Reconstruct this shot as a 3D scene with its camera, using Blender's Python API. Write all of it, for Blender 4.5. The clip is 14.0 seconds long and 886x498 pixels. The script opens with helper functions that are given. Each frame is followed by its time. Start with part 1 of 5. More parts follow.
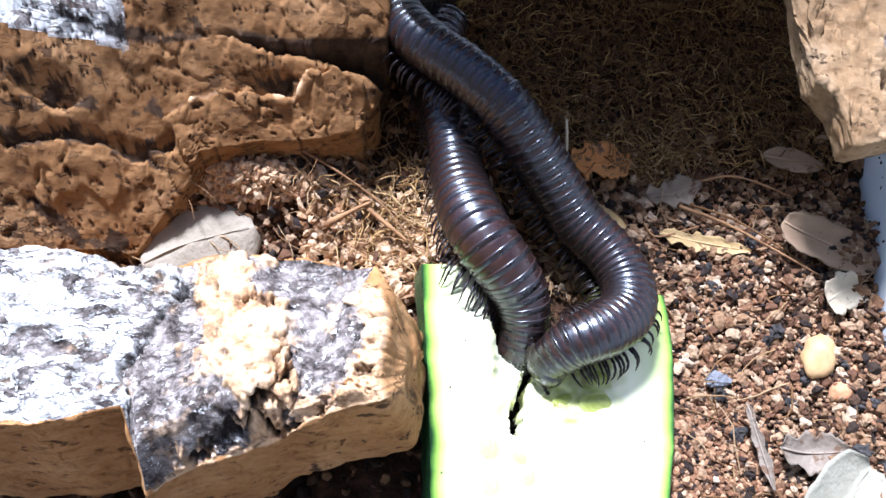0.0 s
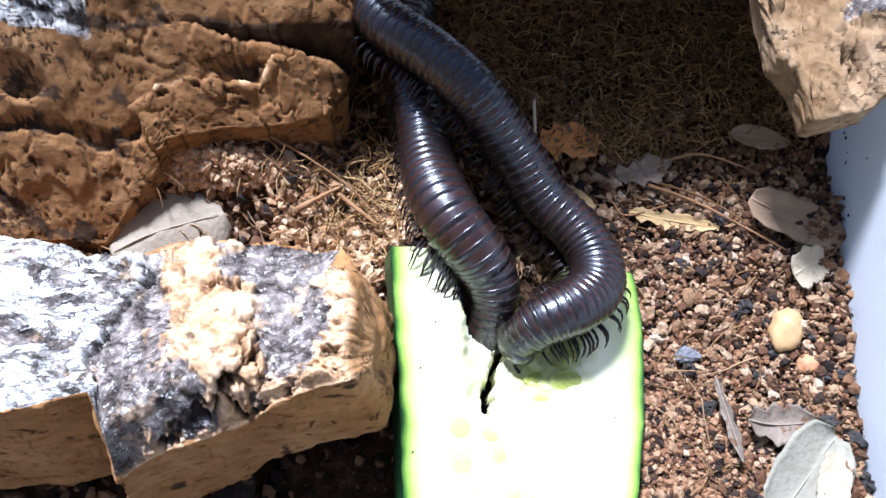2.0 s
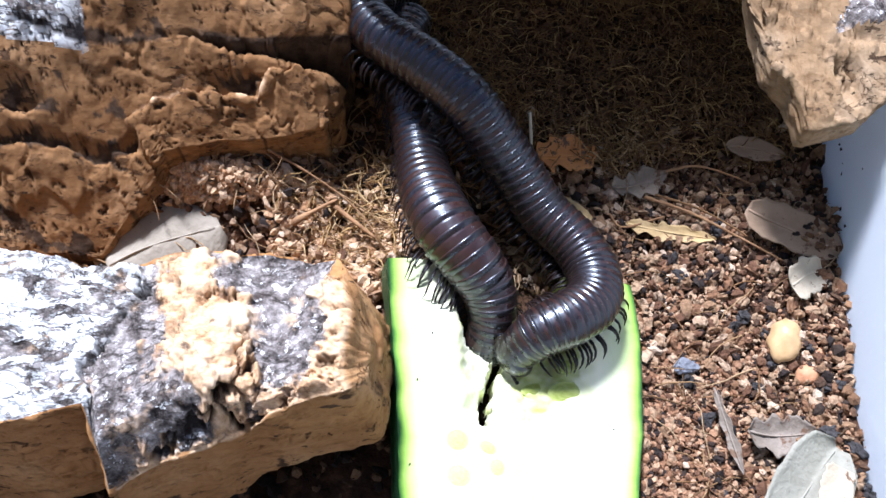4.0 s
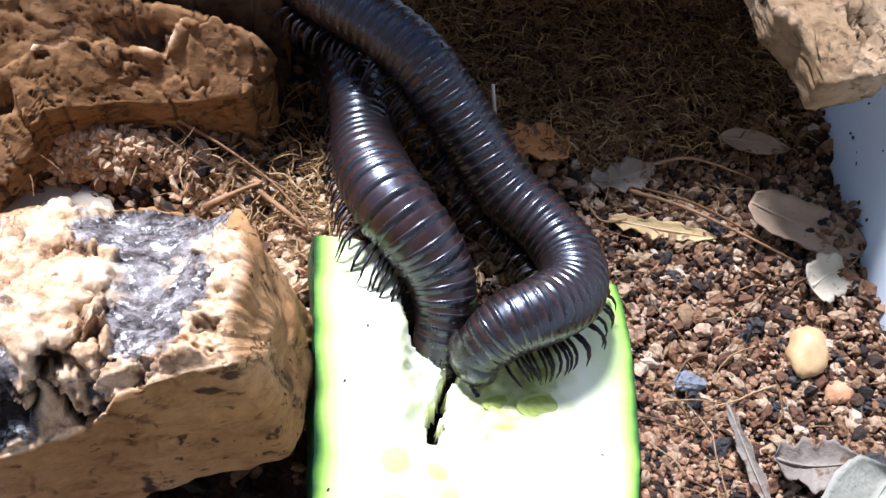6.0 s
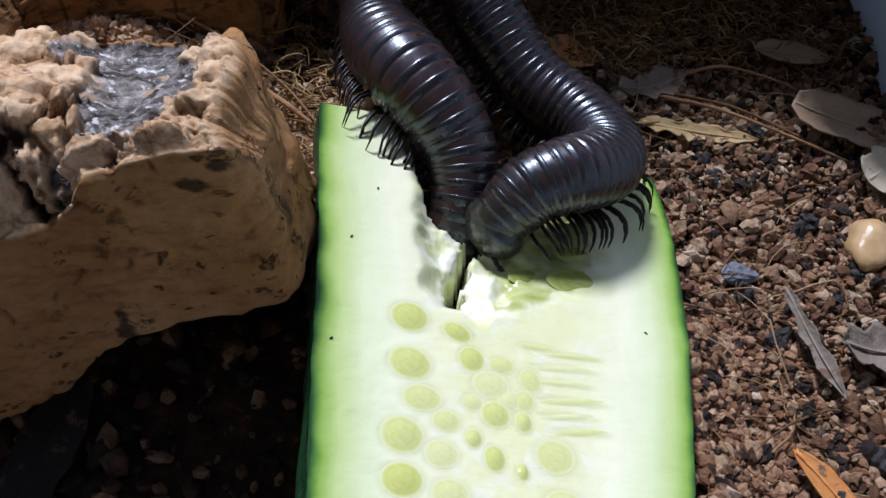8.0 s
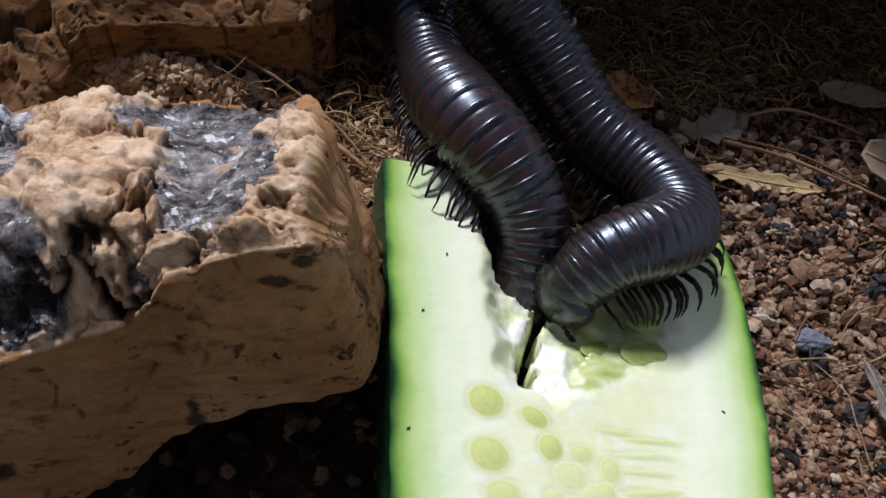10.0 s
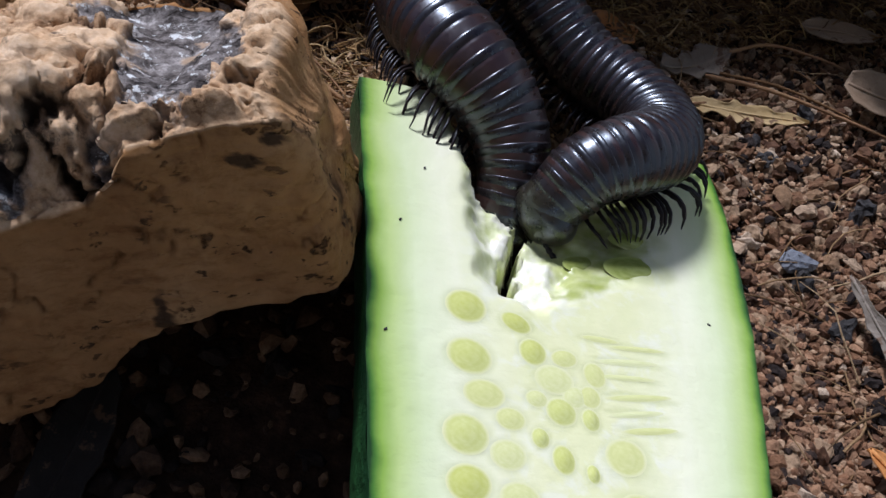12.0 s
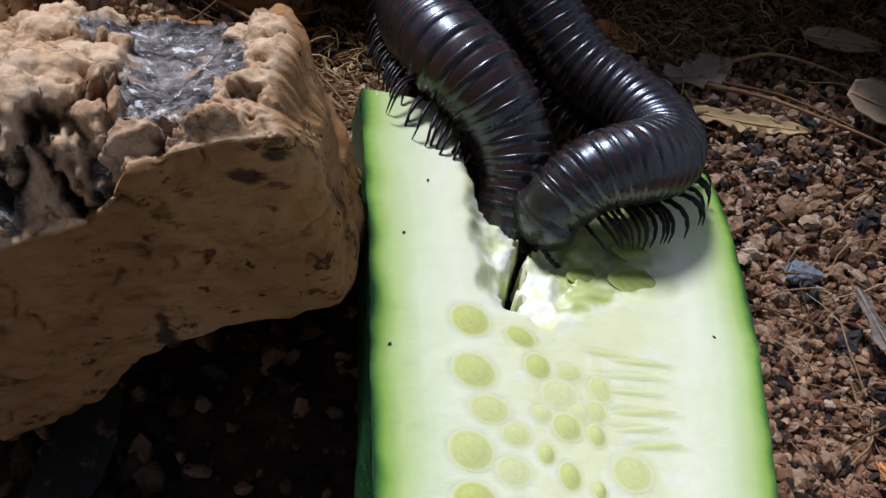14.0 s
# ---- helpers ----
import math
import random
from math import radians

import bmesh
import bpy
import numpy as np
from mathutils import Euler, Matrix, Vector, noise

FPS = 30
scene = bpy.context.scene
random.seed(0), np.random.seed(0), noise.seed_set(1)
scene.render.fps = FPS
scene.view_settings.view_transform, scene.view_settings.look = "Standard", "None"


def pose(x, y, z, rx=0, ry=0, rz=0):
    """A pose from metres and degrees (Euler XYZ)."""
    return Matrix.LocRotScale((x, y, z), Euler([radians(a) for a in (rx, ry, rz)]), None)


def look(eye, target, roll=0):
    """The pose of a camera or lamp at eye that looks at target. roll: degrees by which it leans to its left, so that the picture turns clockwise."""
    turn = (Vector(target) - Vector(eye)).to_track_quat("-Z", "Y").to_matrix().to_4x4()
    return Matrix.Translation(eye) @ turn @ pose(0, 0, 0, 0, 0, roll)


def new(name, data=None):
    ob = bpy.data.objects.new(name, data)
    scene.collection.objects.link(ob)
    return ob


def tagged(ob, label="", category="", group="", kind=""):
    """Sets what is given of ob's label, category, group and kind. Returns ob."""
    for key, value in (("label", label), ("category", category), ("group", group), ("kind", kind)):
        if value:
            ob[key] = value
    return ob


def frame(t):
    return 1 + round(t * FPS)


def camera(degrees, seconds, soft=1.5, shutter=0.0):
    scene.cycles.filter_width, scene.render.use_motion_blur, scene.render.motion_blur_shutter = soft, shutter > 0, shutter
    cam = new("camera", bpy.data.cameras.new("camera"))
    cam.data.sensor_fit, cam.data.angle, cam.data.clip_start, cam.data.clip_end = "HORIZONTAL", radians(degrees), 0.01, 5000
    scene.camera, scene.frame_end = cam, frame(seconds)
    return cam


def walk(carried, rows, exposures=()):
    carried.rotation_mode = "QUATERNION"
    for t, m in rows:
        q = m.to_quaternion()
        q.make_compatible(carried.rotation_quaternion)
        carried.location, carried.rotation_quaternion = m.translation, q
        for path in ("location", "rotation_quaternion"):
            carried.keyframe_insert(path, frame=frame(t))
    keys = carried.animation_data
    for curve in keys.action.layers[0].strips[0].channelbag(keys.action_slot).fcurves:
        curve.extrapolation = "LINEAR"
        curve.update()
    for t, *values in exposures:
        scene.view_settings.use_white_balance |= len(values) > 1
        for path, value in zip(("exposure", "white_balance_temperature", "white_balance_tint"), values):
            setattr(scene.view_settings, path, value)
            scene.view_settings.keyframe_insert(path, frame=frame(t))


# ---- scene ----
cam = camera(61.5, 14.0)
PATH = [
    (0.0, (-0.00070, 0.00609, 0.11669), (0.00431, 0.05086, 0.02741), 7.30),
    (0.5, (0.00210, 0.00468, 0.11712), (0.00861, 0.04882, 0.02762), 7.60),
    (1.0, (0.00248, 0.00437, 0.11732), (0.00921, 0.04821, 0.02769), 8.48),
    (1.5, (0.00249, 0.00445, 0.11709), (0.00909, 0.04788, 0.02725), 8.24),
    (2.0, (0.00228, 0.00468, 0.11682), (0.00889, 0.04825, 0.02705), 8.05),
    (2.5, (0.00250, 0.00483, 0.11684), (0.00885, 0.04869, 0.02720), 7.62),
    (3.0, (0.00248, 0.00508, 0.11680), (0.00901, 0.04914, 0.02726), 7.74),
    (5.3, (0.00302, 0.00143, 0.10849), (0.01009, 0.04953, 0.02110), 7.16),
    (5.5, (0.00406, 0.00209, 0.10225), (0.01044, 0.05051, 0.01499), 5.25),
    (6.0, (0.00888, 0.00005, 0.08765), (0.01842, 0.05827, 0.00690), 8.57),
    (6.5, (0.00941, -0.00541, 0.07770), (0.01970, 0.05474, -0.00152), 8.86),
    (7.0, (0.00898, -0.00994, 0.07003), (0.01904, 0.05291, -0.00710), 8.58),
    (7.2, (0.00977, -0.01230, 0.06580), (0.01892, 0.05349, -0.00895), 7.25),
    (9.3, (0.00915, -0.01144, 0.06842), (0.01591, 0.05257, -0.00811), 5.44),
    (9.5, (0.00832, -0.01096, 0.06759), (0.01514, 0.05339, -0.00865), 5.41),
    (10.0, (0.00317, -0.00339, 0.06917), (0.00996, 0.06037, -0.00757), 6.66),
    (10.5, (0.00519, -0.00417, 0.06710), (0.01217, 0.05934, -0.00982), 6.55),
    (11.0, (0.00390, -0.00611, 0.06608), (0.01121, 0.05772, -0.01055), 6.55),
    (11.5, (0.00422, -0.00697, 0.06543), (0.01136, 0.05661, -0.01143), 6.22),
    (12.0, (0.00435, -0.00873, 0.06245), (0.01290, 0.05504, -0.01410), 7.12),
    (12.5, (0.00348, -0.01029, 0.05944), (0.01376, 0.05329, -0.01706), 7.76),
    (13.0, (0.00370, -0.00903, 0.06081), (0.01315, 0.05531, -0.01516), 7.33),
    (13.5, (0.00369, -0.00820, 0.06214), (0.01230, 0.05608, -0.01398), 6.96),
    (14.0, (0.00399, -0.00790, 0.06254), (0.01261, 0.05641, -0.01356), 6.96),
]
walk(cam, [(t, look(eye, target, roll)) for t, eye, target, roll in PATH], [(0, 1.46, 5620, 14), (0.7, 1.28, 5620, 14), (2.0, 1.20, 5620, 14), (5.5, 1.18, 5620, 14), (6.5, 1.05, 5620, 14), (6.8, 0.8, 5620, 14), (7.2, 0.15, 5620, 14), (9.3, -0.25, 5760, 14), (11, -0.20, 5760, 14), (14, -0.30, 5760, 14)])


# ---------------------------------------------------------------- light
SUN_AZ, SUN_EL = radians(-27), radians(55)      # azimuth from straight ahead (+y), to the right positive
world = bpy.data.worlds.new("sky")
scene.world = world
world.use_nodes = True
wn = world.node_tree
sky = wn.nodes.new("ShaderNodeTexSky")
sky.sky_type, sky.sun_disc = "NISHITA", False
sky.sun_elevation, sky.sun_rotation = SUN_EL, SUN_AZ
wn.nodes["Background"].inputs[1].default_value = 0.062
wn.links.new(sky.outputs[0], wn.nodes["Background"].inputs[0])
sun_data = bpy.data.lights.new("sun", "SUN")
sun_data.energy, sun_data.angle, sun_data.color = 5.0, radians(10), (1.0, 0.955, 0.965)
sun = new("sun", sun_data)
sun_to = Vector((math.sin(SUN_AZ) * math.cos(SUN_EL), math.cos(SUN_AZ) * math.cos(SUN_EL), math.sin(SUN_EL)))
sun.matrix_basis = look(sun_to, (0, 0, 0))

CM = 0.01   # all plan numbers below are in centimetres


# ---------------------------------------------------------------- materials
def material(name, rough=0.8, metal=0.0, spec=0.5):
    m = bpy.data.materials.new(name)
    m.use_nodes = True
    b = m.node_tree.nodes["Principled BSDF"]
    b.inputs["Roughness"].default_value = rough
    b.inputs["Metallic"].default_value = metal
    b.inputs["Specular IOR Level"].default_value = spec
    return m, m.node_tree, b


def node(nt, kind, **values):
    n = nt.nodes.new(kind)
    for k, v in values.items():
        n.inputs[k].default_value = v
    return n


def ramp(nt, source, stops, mode="LINEAR"):
    r = nt.nodes.new("ShaderNodeValToRGB")
    r.color_ramp.interpolation = mode
    e = r.color_ramp.elements
    while len(e) < len(stops):
        e.new(0.5)
    for i, (p, c) in enumerate(stops):
        e[i].position, e[i].color = p, (*c, 1) if len(c) == 3 else c
    nt.links.new(source, r.inputs[0])
    return r.outputs[0]


def noise_of(nt, scale, detail=4, rough=0.6, coord="Object", stretch=None, distortion=0.0):
    tc = nt.nodes.new("ShaderNodeTexCoord")
    src = tc.outputs[coord]
    if stretch:
        mp = nt.nodes.new("ShaderNodeMapping")
        mp.inputs["Scale"].default_value = stretch
        nt.links.new(src, mp.inputs[0])
        src = mp.outputs[0]
    n = node(nt, "ShaderNodeTexNoise", Scale=scale, Detail=detail, Roughness=rough, Distortion=distortion)
    nt.links.new(src, n.inputs["Vector"])
    return n.outputs[0]


def mix(nt, fac, a, b, blend="MIX"):
    m = nt.nodes.new("ShaderNodeMix")
    m.data_type, m.blend_type = "RGBA", blend
    for sock, v in ((m.inputs[0], fac), (m.inputs[6], a), (m.inputs[7], b)):
        if isinstance(v, (int, float)):
            sock.default_value = v
        elif isinstance(v, tuple):
            sock.default_value = (*v, 1)
        else:
            nt.links.new(v, sock)
    return m.outputs[2]


def bump(nt, b, height, dist, strength=1.0):
    n = node(nt, "ShaderNodeBump", Strength=strength, Distance=dist)
    nt.links.new(height, n.inputs["Height"])
    nt.links.new(n.outputs[0], b.inputs["Normal"])


def colour(nt, b, c):
    nt.links.new(c, b.inputs["Base Color"])


def attribute(nt, name):
    a = nt.nodes.new("ShaderNodeAttribute")
    a.attribute_name = name
    return a.outputs["Fac"]


def island_random(nt):
    return nt.nodes.new("ShaderNodeNewGeometry").outputs["Random Per Island"]


def make_soil():
    m, nt, b = material("soil", 0.95, spec=0.2)
    colour(nt, b, ramp(nt, noise_of(nt, 350, 8, 0.7), [(0.3, (0.02, 0.011, 0.007)), (0.55, (0.075, 0.04, 0.022)), (0.75, (0.16, 0.085, 0.045))]))
    bump(nt, b, noise_of(nt, 900, 6, 0.7), 0.0012)
    return m


def make_grain(name, stops, rough=0.85):
    m, nt, b = material(name, rough, spec=0.3)
    base = ramp(nt, island_random(nt), stops, "CONSTANT")
    dirt = ramp(nt, noise_of(nt, 1500, 6, 0.7), [(0.3, (0.45, 0.4, 0.36)), (0.65, (1.15, 1.1, 1.05))])
    colour(nt, b, mix(nt, 1.0, base, dirt, "MULTIPLY"))
    bump(nt, b, noise_of(nt, 1700, 6, 0.72), 0.0003, 0.9)
    return m


def make_plain(name, a, c, scale=400, rough=0.8, relief=0.0003, spec=0.4, stretch=None):
    m, nt, b = material(name, rough, spec=spec)
    colour(nt, b, ramp(nt, noise_of(nt, scale, 6, 0.65, stretch=stretch), [(0.3, a), (0.7, c)]))
    bump(nt, b, noise_of(nt, scale * 3, 5, 0.7, stretch=stretch), relief)
    return m


def cracks(nt, scale, width, stretch=(1, 1, 1), detail=5, distortion=0.8):
    """White along thin wandering lines."""
    n = noise_of(nt, scale, detail, 0.6, stretch=stretch, distortion=distortion)
    d = nt.nodes.new("ShaderNodeMath")
    d.operation = "SUBTRACT"
    nt.links.new(n, d.inputs[0])
    d.inputs[1].default_value = 0.5
    e = nt.nodes.new("ShaderNodeMath")
    e.operation = "ABSOLUTE"
    nt.links.new(d.outputs[0], e.inputs[0])
    return ramp(nt, e.outputs[0], [(0.0, (1, 1, 1)), (width, (0, 0, 0))])


def scaled(nt, c, k):
    return mix(nt, 1.0, c, (k, k, k), "MULTIPLY")


def make_cork(name, tone, fleck_from=0.60):
    """tone: multiplies the cut colour, for weathered pieces."""
    m, nt, b = material(name, 0.9, spec=0.15)
    big = ramp(nt, noise_of(nt, 70, 6, 0.65), [(0.3, (0.33, 0.185, 0.080)), (0.5, (0.46, 0.285, 0.14)), (0.7, (0.58, 0.40, 0.23))])
    grain = ramp(nt, noise_of(nt, 520, 8, 0.75, stretch=(0.5, 1, 1.5)), [(0.33, (0.62, 0.54, 0.46)), (0.5, (1, 1, 1)), (0.75, (1.2, 1.17, 1.12))])
    c = mix(nt, 1.0, mix(nt, 0.9, big, grain, "MULTIPLY"), tone, "MULTIPLY")
    # dark corky flecks, long and short
    fleck = ramp(nt, noise_of(nt, 430, 7, 0.66, stretch=(0.65, 1.0, 1.4)), [(fleck_from, (0, 0, 0)), (fleck_from + 0.035, (1, 1, 1))])
    where = ramp(nt, noise_of(nt, 60, 4, 0.6), [(0.40, (0.12, 0.12, 0.12)), (0.58, (1, 1, 1))])
    fleck = mix(nt, 1.0, fleck, where, "MULTIPLY")
    c = mix(nt, scaled(nt, fleck, 0.85), c, (0.05, 0.026, 0.014))
    crack = cracks(nt, 85, 0.011, (0.7, 1.2, 1.3), 8, 0.2)
    some = ramp(nt, noise_of(nt, 70, 5, 0.7), [(0.56, (0, 0, 0)), (0.62, (1, 1, 1))])
    crack = mix(nt, 1.0, crack, some, "MULTIPLY")
    c = mix(nt, scaled(nt, crack, 0.8), c, (0.05, 0.027, 0.014))
    stroke = ramp(nt, noise_of(nt, 700, 5, 0.6, stretch=(0.45, 1.4, 1.0)), [(0.61, (0, 0, 0)), (0.635, (1, 1, 1))])
    stroke = mix(nt, 1.0, stroke, ramp(nt, noise_of(nt, 110, 4, 0.6), [(0.47, (0, 0, 0)), (0.56, (1, 1, 1))]), "MULTIPLY")
    c = mix(nt, scaled(nt, stroke, 0.85), c, (0.035, 0.02, 0.012))
    c = mix(nt, attribute(nt, "tan"), c, ramp(nt, noise_of(nt, 230, 9, 0.75), [(0.36, (0.30, 0.18, 0.09)), (0.46, (0.55, 0.37, 0.21)), (0.65, (0.74, 0.57, 0.38))]))
    # one mask for real charred marks and for shade painted into recesses
    colour(nt, b, mix(nt, attribute(nt, "char_shade"), c, ramp(nt, noise_of(nt, 300, 6, 0.7), [(0.35, (0.010, 0.008, 0.007)), (0.7, (0.09, 0.055, 0.032))])))
    h = mix(nt, 0.45, noise_of(nt, 480, 9, 0.7), mix(nt, 1.0, mix(nt, 1.0, (1.0, 1.0, 1.0), crack, "SUBTRACT"), fleck, "SUBTRACT"))
    bump(nt, b, h, 0.0007, 1.0)
    return m


def make_bark():
    m, nt, b = material("bark_crust", 0.93, spec=0.15)
    # slate grey crust with pale specks
    base = ramp(nt, noise_of(nt, 330, 10, 0.78), [(0.36, (0.02, 0.017, 0.016)), (0.46, (0.12, 0.106, 0.098)), (0.55, (0.27, 0.25, 0.235)), (0.65, (0.60, 0.57, 0.54))])
    ruddy = ramp(nt, noise_of(nt, 130, 8, 0.7), [(0.57, (0, 0, 0)), (0.63, (0.7, 0.7, 0.7))])
    base = mix(nt, ruddy, base, (0.50, 0.36, 0.23))
    tan = ramp(nt, noise_of(nt, 230, 11, 0.78), [(0.36, (0.17, 0.088, 0.040)), (0.44, (0.55, 0.35, 0.19)), (0.53, (0.69, 0.49, 0.30)), (0.68, (0.82, 0.65, 0.46))])
    seams = cracks(nt, 130, 0.045, (1, 1, 1), 9, 0.4)
    tan = mix(nt, scaled(nt, seams, 0.55), tan, (0.20, 0.11, 0.055))
    base = mix(nt, attribute(nt, "tan"), base, tan)
    # flaky white lichen: curved scales parted by dark gaps
    lich = ramp(nt, noise_of(nt, 210, 9, 0.66, stretch=(0.75, 1.35, 1.0), distortion=0.9), [(0.435, (0, 0, 0)), (0.465, (1, 1, 1))])
    gaps = cracks(nt, 190, 0.022, (0.55, 1.5, 1.0), 6, 0.7)
    lich = mix(nt, 1.0, lich, gaps, "SUBTRACT")
    few = ramp(nt, noise_of(nt, 620, 8, 0.75), [(0.575, (0, 0, 0)), (0.605, (1, 1, 1))])
    few = mix(nt, attribute(nt, "tan"), few, (0.0, 0.0, 0.0))
    f = mix(nt, attribute(nt, "lichen"), few, lich)
    c = mix(nt, f, base, ramp(nt, noise_of(nt, 500, 6, 0.7), [(0.35, (0.58, 0.62, 0.61)), (0.65, (0.80, 0.82, 0.81))]))
    crack = cracks(nt, 95, 0.013, (0.8, 1.3, 1.0), 9, 0.3)
    crack = mix(nt, attribute(nt, "tan"), scaled(nt, crack, 0.6), (0.0, 0.0, 0.0))
    c = mix(nt, scaled(nt, crack, 0.8), c, (0.03, 0.024, 0.022))
    stain = ramp(nt, noise_of(nt, 190, 8, 0.72), [(0.575, (0, 0, 0)), (0.63, (0.8, 0.8, 0.8))])
    c = mix(nt, stain, c, (0.06, 0.045, 0.038))
    # pits and gaps of the crust blackened: their shade put into the colour
    colour(nt, b, mix(nt, attribute(nt, "char_shade"), c, (0.018, 0.014, 0.013)))
    h = mix(nt, 0.55, noise_of(nt, 450, 9, 0.7), mix(nt, 0.5, mix(nt, 1.0, (1.0, 1.0, 1.0), crack, "SUBTRACT"), mix(nt, 1.0, lich, attribute(nt, "lichen"), "MULTIPLY")))
    bump(nt, b, h, 0.0011, 1.0)
    return m


CORK_OLD = make_cork("cork_weathered", (0.52, 0.455, 0.385), 0.565)
CORK_PALE = make_cork("cork_bleached", (0.60, 0.66, 0.74))
SOIL = make_soil()
GRAIN = make_grain("gravel_grain", [(0, (0.34, 0.245, 0.155)), (0.18, (0.26, 0.168, 0.096)), (0.36, (0.18, 0.10, 0.053)), (0.48, (0.42, 0.32, 0.22)),
                                    (0.56, (0.115, 0.06, 0.033)), (0.73, (0.022, 0.016, 0.014)), (0.86, (0.065, 0.038, 0.023)), (0.95, (0.52, 0.43, 0.325))])
CRUMB = make_grain("crumb_grain", [(0, (0.32, 0.195, 0.115)), (0.3, (0.23, 0.125, 0.068)), (0.52, (0.42, 0.295, 0.19)), (0.72, (0.13, 0.07, 0.04)), (0.87, (0.04, 0.026, 0.02))])
CLUMP = make_grain("clump_grain", [(0, (0.56, 0.41, 0.26)), (0.4, (0.47, 0.31, 0.18)), (0.7, (0.64, 0.50, 0.34)), (0.9, (0.34, 0.20, 0.10))])
# darker grains for shaded ground: part of the shade sits in the colour
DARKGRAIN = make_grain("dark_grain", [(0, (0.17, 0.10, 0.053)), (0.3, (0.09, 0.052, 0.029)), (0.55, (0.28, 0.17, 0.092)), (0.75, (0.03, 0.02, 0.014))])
FIBRE = make_grain("fibre_strand", [(0, (0.30, 0.20, 0.10)), (0.3, (0.20, 0.115, 0.05)), (0.6, (0.13, 0.08, 0.035)), (0.8, (0.38, 0.28, 0.16))])
MOSS = make_grain("dry_moss", [(0, (0.20, 0.118, 0.046)), (0.3, (0.11, 0.064, 0.028)), (0.6, (0.27, 0.165, 0.066)), (0.86, (0.42, 0.29, 0.11))])
CORK, BARK = make_cork("cork_cut", (0.84, 0.735, 0.60), 0.605), make_bark()
CHARCOAL = make_plain("charcoal", (0.012, 0.011, 0.011), (0.05, 0.047, 0.046), 500, 0.75)
BLUESTONE = make_plain("slate_chip", (0.10, 0.11, 0.13), (0.21, 0.23, 0.26), 500, 0.55)
PEBBLE_Y = make_plain("quartz", (0.42, 0.265, 0.115), (0.54, 0.385, 0.21), 180, 0.30, 0.0001)
PEBBLE_R = make_plain("red_stone", (0.40, 0.19, 0.09), (0.52, 0.28, 0.15), 200, 0.6)
WOOD = make_plain("twig_wood", (0.16, 0.08, 0.035), (0.36, 0.21, 0.10), 300, 0.85, 0.0004, stretch=(0.3, 1, 1))
STRAW = make_plain("pale_straw", (0.42, 0.38, 0.28), (0.6, 0.56, 0.45), 300, 0.7)


def make_leaf(name, a, c, spots=(0.12, 0.07, 0.04), amount=0.62, rough=0.7):
    m, nt, b = material(name, rough, spec=0.35)
    base = ramp(nt, noise_of(nt, 110, 5, 0.6), [(0.3, a), (0.7, c)])
    sp = ramp(nt, noise_of(nt, 420, 5, 0.65), [(amount, (0, 0, 0)), (amount + 0.05, (1, 1, 1))])
    base = mix(nt, sp, base, spots)
    vein = ramp(nt, attribute(nt, "vein"), [(0.0, (0, 0, 0)), (1.0, (1, 1, 1))])
    colour(nt, b, mix(nt, mix(nt, 1.0, vein, (0.5, 0.5, 0.5), "MULTIPLY"), base, tuple(min(1, v * 1.35) for v in c)))
    bump(nt, b, noise_of(nt, 900, 5, 0.6), 0.0003)
    return m


LEAF_PALE = make_leaf("leaf_pale", (0.33, 0.285, 0.20), (0.45, 0.40, 0.30))
LEAF_TAN = make_leaf("leaf_tan", (0.20, 0.135, 0.082), (0.29, 0.212, 0.14))
LEAF_GREY = make_leaf("leaf_grey", (0.135, 0.112, 0.086), (0.24, 0.205, 0.165), amount=0.58)
LEAF_YELLOW = make_leaf("leaf_yellow", (0.36, 0.25, 0.10), (0.47, 0.35, 0.18))
LEAF_SLATE = make_leaf("leaf_slate", (0.17, 0.135, 0.095), (0.27, 0.22, 0.165), amount=0.6)
# near-black leaf copy: the shade under the cork is put into its colour
LEAF_SHADED = make_leaf("leaf_shaded", (0.016, 0.013, 0.010), (0.032, 0.027, 0.021), amount=0.60, rough=0.95)
LEAF_ORANGE = make_leaf("leaf_orange", (0.42, 0.16, 0.04), (0.55, 0.26, 0.08), amount=0.57)
LEAF_GREEN = make_leaf("leaf_greygreen", (0.17, 0.17, 0.13), (0.27, 0.265, 0.215), amount=0.66)
LEAF_WHITE = make_leaf("leaf_white", (0.22, 0.195, 0.145), (0.30, 0.27, 0.21), amount=0.68)


